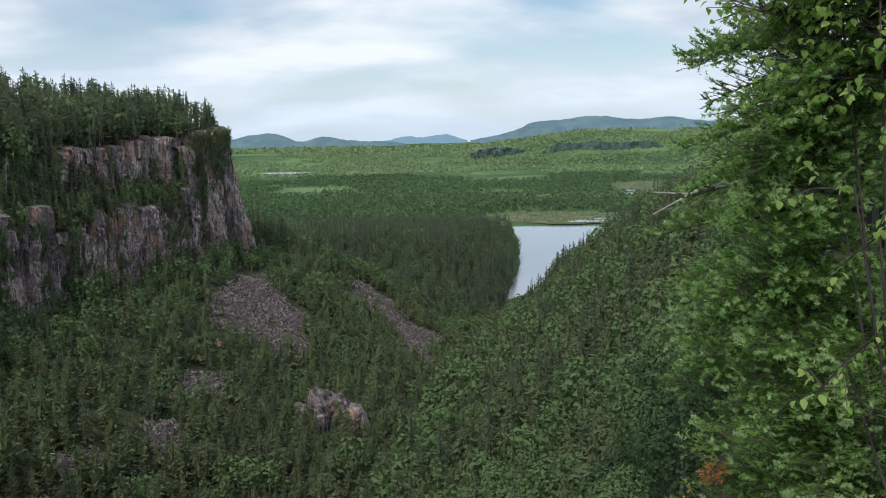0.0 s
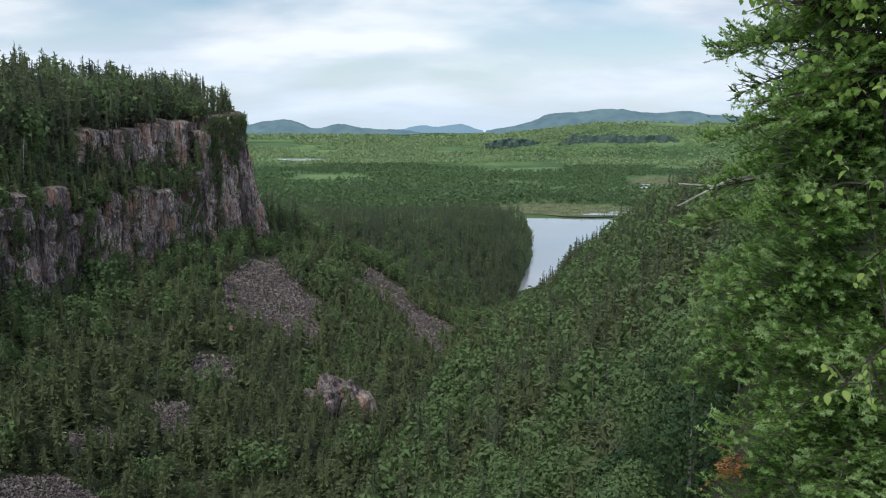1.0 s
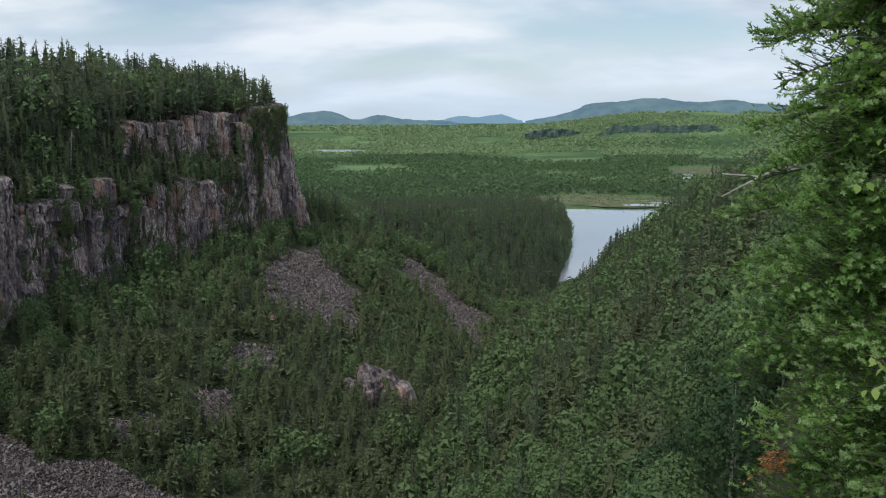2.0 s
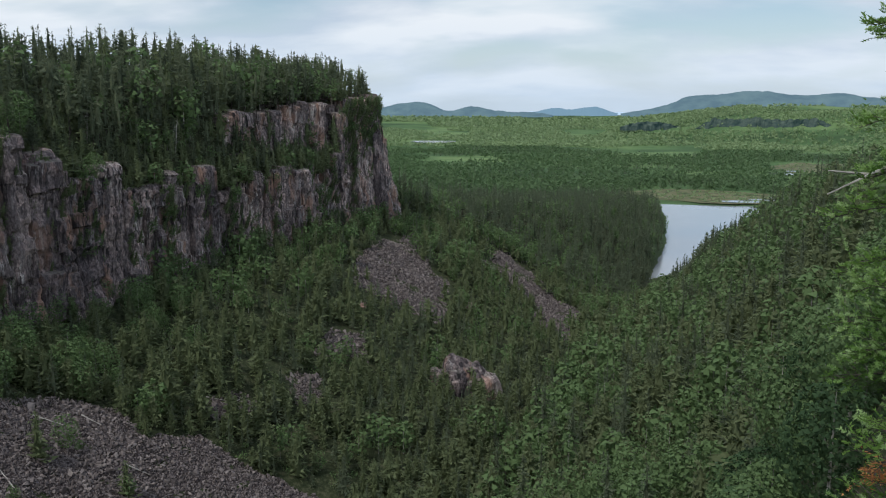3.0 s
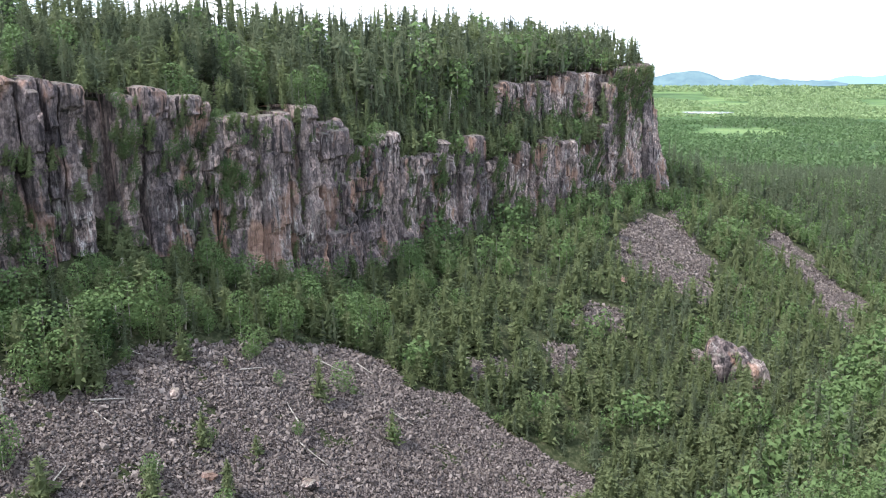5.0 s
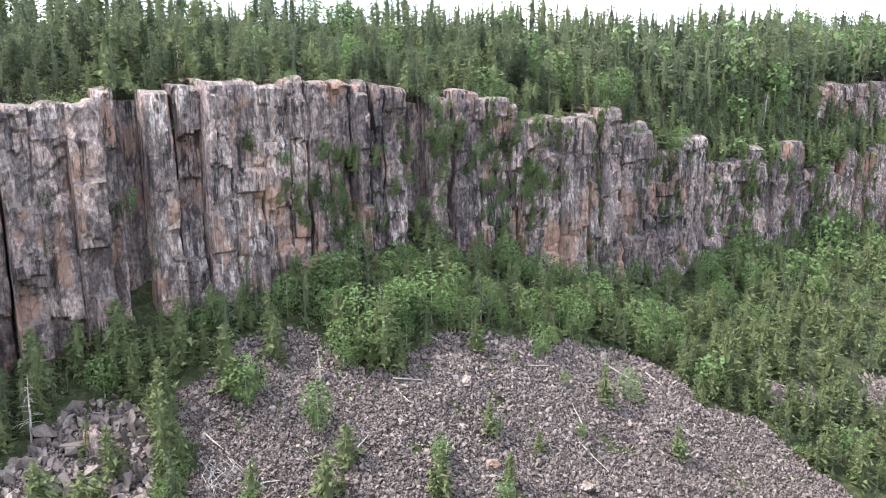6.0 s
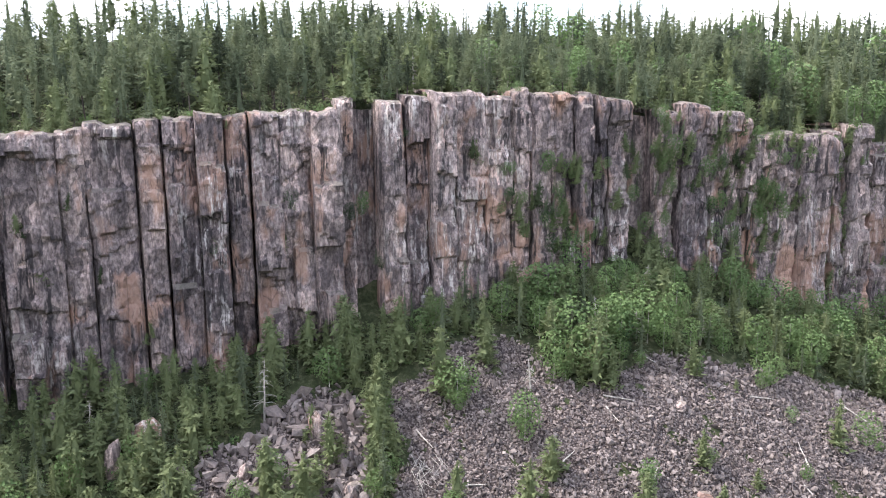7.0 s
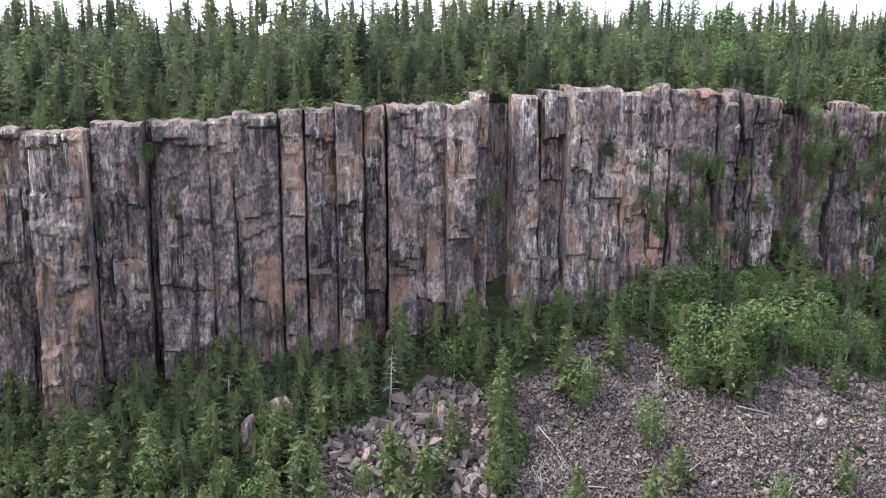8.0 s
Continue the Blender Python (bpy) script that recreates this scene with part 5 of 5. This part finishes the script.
def face_scrub():
    """Scrub on the countless small ledges of the broken part of the cliff."""
    rng = np.random.default_rng(88)
    pieces = []
    for i in range(1150):
        along = rng.uniform(80, 108) if i < 60 else rng.uniform(112, 180) if i < 220 else rng.uniform(175, 374)
        lo, hi = float(np.interp(along, *FOOT)) + 4, -14 if i < 60 else float(wall_top(along)) - 0.5
        if i >= 520:                                   # strings of bushes down the gullies
            along = (118, 131, 144, 153, 165, 178, 192, 207, 223, 241, 258, 286, 312, 334, 352, 366)[i % 16] + rng.normal(0, 1.6)
            hi = float(wall_top(along)) - 0.5
        if i >= 900:                                   # the wooded upper half of the cliff's end
            along = rng.uniform(343, 392)
            hi = float(wall_top(along)) - 1.0
            lo = hi - 26
        u = hi - (hi - lo) * rng.random() ** 1.3
        if i < 520 and value_noise(along / 14, u / 9, 66) < -0.25:
            continue
        x, y = wall_point(float(np.interp(along, [p[1] for p in WALL], WALL_AT)))
        kind = ("cedar", "birch", "spruce")[rng.choice(3, p=[0.5, 0.25, 0.25])]
        h = rng.uniform(2.0, 5.5)
        P, F = crown(kind, rng, h, 0 if along > 165 else 1)
        lean = np.array([0.25, 0, 0]) * P[:, 2:3]
        pieces.append((P + lean + np.array([x + rng.uniform(-0.4, 1.0), y, EYE + u - h * 0.4]), F, ("cedar", "birch", "spruce").index(kind), rng.random()))
    ob = put_mesh("ledge_scrub", pieces, [CEDAR, BIRCH, SPRUCE])
    tagged(ob, "green scrub clinging to ledges of the cliff", "scrub", kind="stuff")


face_scrub()


# ---- the fir and the sapling beside the lookout ----
NEEDLE = leaf_material("fir_needles", (0.085, 0.17, 0.035), (0.165, 0.3, 0.06), (0.25, 0.41, 0.1), spread=2.5, through=0.5)
NEW_NEEDLE = leaf_material("new_fir_needles", (0.25, 0.4, 0.12), (0.37, 0.54, 0.19), (0.47, 0.62, 0.28), spread=4.0, through=0.5)
DRY_NEEDLE = leaf_material("dry_fir_needles", (0.4, 0.13, 0.04), (0.58, 0.22, 0.08), (0.68, 0.32, 0.13), spread=6.0)
LEAF = leaf_material("sapling_leaves", (0.2, 0.33, 0.075), (0.35, 0.52, 0.125), (0.48, 0.62, 0.19), spread=1.6, through=0.6)


def spray(rng, base, heading, length, droop, dense=1.0, fresh=0.3):
    """A flat bough: a stem, side twigs and their needles. Gives stem, old and new needles as (points, faces)."""
    heading = np.asarray(heading, float) / np.linalg.norm(heading)
    flat_side = np.cross(heading, [0, 0, 1])
    flat_side /= np.linalg.norm(flat_side)
    roll = rng.uniform(-0.5, 0.5)
    flat_side = flat_side * math.cos(roll) + np.cross(flat_side, heading) * math.sin(roll)
    n = 7
    t = np.linspace(0, 1, n)
    bend = rng.normal(0, 0.06)
    axis = np.array(base) + np.outer(t * length, heading) + np.outer(bend * length * t ** 2, flat_side) + np.outer(-droop * length * t ** 2, [0, 0, 1])
    stems = [tube(axis, np.linspace(0.009, 0.002, n), 3)]
    twigs = []
    for k in range(int(22 * dense * length / 0.8) + 3):
        u = 0.12 + 0.88 * (k + rng.random()) / (int(22 * dense * length / 0.8) + 3)
        p = np.array([np.interp(u, t, axis[:, i]) for i in range(3)])
        L = length * 0.42 * (1.08 - u) * rng.uniform(0.6, 1.15) + 0.04
        for sgn in (-1, 1):
            dvec = heading * rng.uniform(0.4, 0.9) + flat_side * sgn * rng.uniform(0.6, 1.0) + np.array([0, 0, rng.normal(-0.05, 0.25)])
            twigs.append((p, dvec / np.linalg.norm(dvec), L, u))
    twigs.append((axis[-2], heading - np.array([0, 0, droop]), 0.12, 1.0))
    segs = []
    for p, d, L, u in twigs:
        stems.append(tube([p, p + d * L], [0.003, 0.0012], 3))
        m = max(1, int(L / 0.042))
        segs.append((p, d, L))
        for k in range(m):
            q = p + d * L * (k + 0.6) / m
            sub = d * 0.6 + flat_side * (1 if k % 2 else -1) * 0.6 + rng.normal(0, 0.35, 3)
            segs.append((q, sub / np.linalg.norm(sub), rng.uniform(0.04, 0.08)))
    old, new_ = [], []
    for q, d, L in segs:
        c = 8 if L < 0.08 else max(8, int(L / 0.014))
        s = rng.uniform(0, L, c)
        o = np.cross(d, rng.normal(0, 1, (c, 3)))
        o /= np.linalg.norm(o, axis=1, keepdims=True)
        o[:, 2] = np.abs(o[:, 2]) * 0.6
        tip = d * 0.5 + o * 0.9
        ln = rng.uniform(0.016, 0.028, (c, 1))
        b0 = q + d * s[:, None]
        w = np.cross(tip, o + 0.3)
        w /= np.linalg.norm(w, axis=1, keepdims=True) + 1e-9
        tri = np.stack([b0 - w * 0.004, b0 + w * 0.004, b0 + tip * ln], 1)
        old.append(tri)
        if rng.random() < fresh * (1.0 if L > 0.08 else 0.1):       # a tuft of new needles at the tip
            m = 40
            grow = d + np.array([0, 0, 0.15])
            e0 = q + d * L + grow * rng.uniform(-0.01, 0.042, (m, 1))
            o = np.cross(grow, rng.normal(0, 1, (m, 3)))
            o = o / np.linalg.norm(o, axis=1, keepdims=True) + grow * rng.uniform(0.1, 0.8, (m, 1))
            w = np.cross(o, rng.normal(0, 1, (m, 3)))
            w /= np.linalg.norm(w, axis=1, keepdims=True)
            new_.append(np.stack([e0 - w * 0.003, e0 + w * 0.003, e0 + o * rng.uniform(0.011, 0.016, (m, 1))], 1))

    def joined(tris):
        if not tris:
            return None
        P = np.concatenate(tris).reshape(-1, 3)
        return P, np.arange(len(P)).reshape(-1, 3)
    return stems, joined(old), joined(new_)


def bough(rng, root, base, heading, length, droop, dense=1.0, fresh=0.3, mats=None):
    stems, old, fresh_n = spray(rng, base, heading, length, droop, dense, fresh)
    pieces = [(p, f, 0) for p, f in stems]
    if old:
        pieces.append((*old, 1))
    if fresh_n:
        pieces.append((*fresh_n, 2))
    return put_mesh("bough", pieces, mats or [BARK, NEEDLE, NEW_NEEDLE], root)


def near_fir():
    rng = np.random.default_rng(61)
    x, y = 1.95, 3.75
    z = float(land(np.array([x]), np.array([y]))[0]) - EYE
    root = new("fir_tree")
    root.matrix_basis = pose(x, y, EYE)
    tagged(root, "young fir with pale new tips beside the lookout", "fir tree")
    put_mesh("trunk", [(*tube([(0, 0, z - 0.2), (0.02, 0, -0.6), (0, 0.03, 1.0), (0, 0, 3.2)], [0.075, 0.062, 0.042, 0.01], 8), 0)], [BARK], root)
    for k in range(120):
        h = -1.9 + 3.5 * (k + rng.random()) / 120
        az = math.pi + 0.5 + rng.uniform(-2.0, 2.0)
        # more of them towards the open side, where the light is
        if rng.random() < 0.72:
            az = math.pi + 0.5 + rng.normal(0, 0.7)
        wide = float(np.interp(h, [-1.8, -1.5, -0.4, 0.3, 0.7, 1.1, 1.9], [0.9, 1.05, 0.95, 0.9, 0.78, 0.6, 0.42]))
        L = wide * rng.uniform(0.6, 1.0)
        fresh = (1.0 if rng.random() < 0.6 else 0.4) if h < 0.25 else 0.35
        bough(rng, root, (0, 0, h + 0.18), (math.cos(az), math.sin(az), rng.uniform(-0.05, 0.3)), L, rng.uniform(0.12, 0.34), 1.0, fresh)
    # one twig has died and hangs rust-red
    tip = np.array([1.15, 3.35, -1.42]) - np.array([x, y, 0])
    dry = bough(rng, root, tip + np.array([0.09, 0.03, 0.04]), (-0.8, -0.25, -0.35), 0.11, 0.2, 2.0, 0.0, [BARK, DRY_NEEDLE, DRY_NEEDLE])
    tagged(dry, "dead rust-orange twig")
    # bare grey branches
    for pts in ([(0, 0, 0.55), (-0.35, -0.1, 0.58), (-0.62, -0.2, 0.62), (-0.88, -0.24, 0.67)], [(0, 0, 0.34), (-0.4, -0.1, 0.42), (-0.62, -0.14, 0.5), (-0.70, -0.16, 0.56)],
                [(0, 0, -0.28), (-0.5, -0.05, -0.22), (-0.75, -0.1, -0.24), (-0.98, -0.12, -0.36)], [(-0.55, -0.06, -0.22), (-0.8, -0.02, -0.28), (-0.95, 0, -0.27)]):
        b = put_mesh("dead_branch", [(*tube(pts, np.linspace(0.011, 0.003, len(pts)), 5), 0)], [DEAD_WOOD], root)
        tagged(b, "bare silver-grey dead branch")


near_fir()


def leaf_shape():
    """A pointed oval leaf, folded along its midrib and curled."""
    rows = [(0.0, 0.0, 0.0), (0.18, 0.22, 0.02), (0.45, 0.32, 0.03), (0.75, 0.2, -0.04), (1.0, 0.0, -0.10)]
    pts, faces = [], []
    for t, w, zz in rows:
        pts += [(t, -w, zz + w * 0.28), (t, 0, zz), (t, w, zz + w * 0.28)]
    for i in range(4):
        faces += [(3 * i, 3 * i + 1, 3 * i + 4, 3 * i + 3), (3 * i + 1, 3 * i + 2, 3 * i + 5, 3 * i + 4)]
    return np.array(pts), np.array(faces)


def near_sapling(x, y, seed, stems, label, leaves):
    rng = np.random.default_rng(seed)
    z = float(land(np.array([x]), np.array([y]))[0]) - EYE
    root = new("maple_sapling")
    root.matrix_basis = pose(x, y, EYE)
    tagged(root, label, "sapling", "saplings beside the lookout")
    P, F = leaf_shape()
    shape = put_mesh("leaf", [(P * 0.038, F, 0)], [LEAF], smooth=True)
    first = shape.data
    bpy.data.objects.remove(shape)
    made = 0
    rest = []
    for dx, dy, top in stems:
        axis = np.array([(0, 0, z - 0.1), (dx * 0.2, dy * 0.2, z * 0.4 + top * 0.3), (dx * 0.65, dy * 0.65, top * 0.8), (dx, dy, top)])
        put_mesh("stem", [(*tube(axis, [0.006, 0.005, 0.004, 0.002], 6), 0)], [BARK], root)
        for k in range(leaves // len(stems) // 5):
            u = rng.uniform(0.62, 1.0)
            p = np.array([np.interp(u, [0, 0.34, 0.75, 1], axis[:, i]) for i in range(3)])
            d = rng.normal(0, 1, 3) * np.array([1, 1, 0.35])
            d /= np.linalg.norm(d)
            L = rng.uniform(0.1, 0.36)
            q = p + d * L + np.array([0, 0, 0.03])
            twig = put_mesh("twig", [(*tube([p, (p + q) / 2 + np.array([0, 0, 0.02]), q], [0.004, 0.003, 0.0015], 3), 0)], [BARK], root)
            for j in range(5):
                b = p + (q - p) * (0.45 + 0.55 * j / 4)
                yaw = -2.1 + (0.8 if j % 2 else -0.8) * (j < 4) + rng.normal(0, 0.5)      # turned to the open side
                m = Matrix.Translation(b) @ Euler((rng.normal(0, 0.35), rng.uniform(0.3, 1.0), yaw)).to_matrix().to_4x4() @ Matrix.Scale(rng.uniform(0.75, 1.3), 4)
                if made < 280:
                    lf = new("leaf", first)
                    lf.parent, lf.matrix_basis = twig, m
                else:
                    M = np.array(m)
                    rest.append(((P * 0.038) @ M[:3, :3].T + M[:3, 3], F, 0))
                made += 1
    if rest:
        tagged(put_mesh("foliage", rest, [LEAF], root, smooth=True), kind="stuff")


near_sapling(1.85, 3.2, 71, [(-0.42, 0.15, 0.75), (-0.3, -0.05, 1.0), (-0.15, 0.1, 1.2), (-0.1, 0.1, 0.85), (-0.5, 0.3, 0.5), (-0.2, -0.05, 0.62), (0.05, -0.1, 1.4), (0.12, -0.1, 1.1)],
             "leafy young maple with bright green oval leaves", 3600)
near_sapling(1.72, 2.85, 72, [(-0.2, 0.1, -0.45), (-0.1, 0.2, -0.85), (-0.3, 0.2, -1.05), (-0.25, 0.3, -0.25)], "low leafy maple shoots at the lookout's edge", 80)
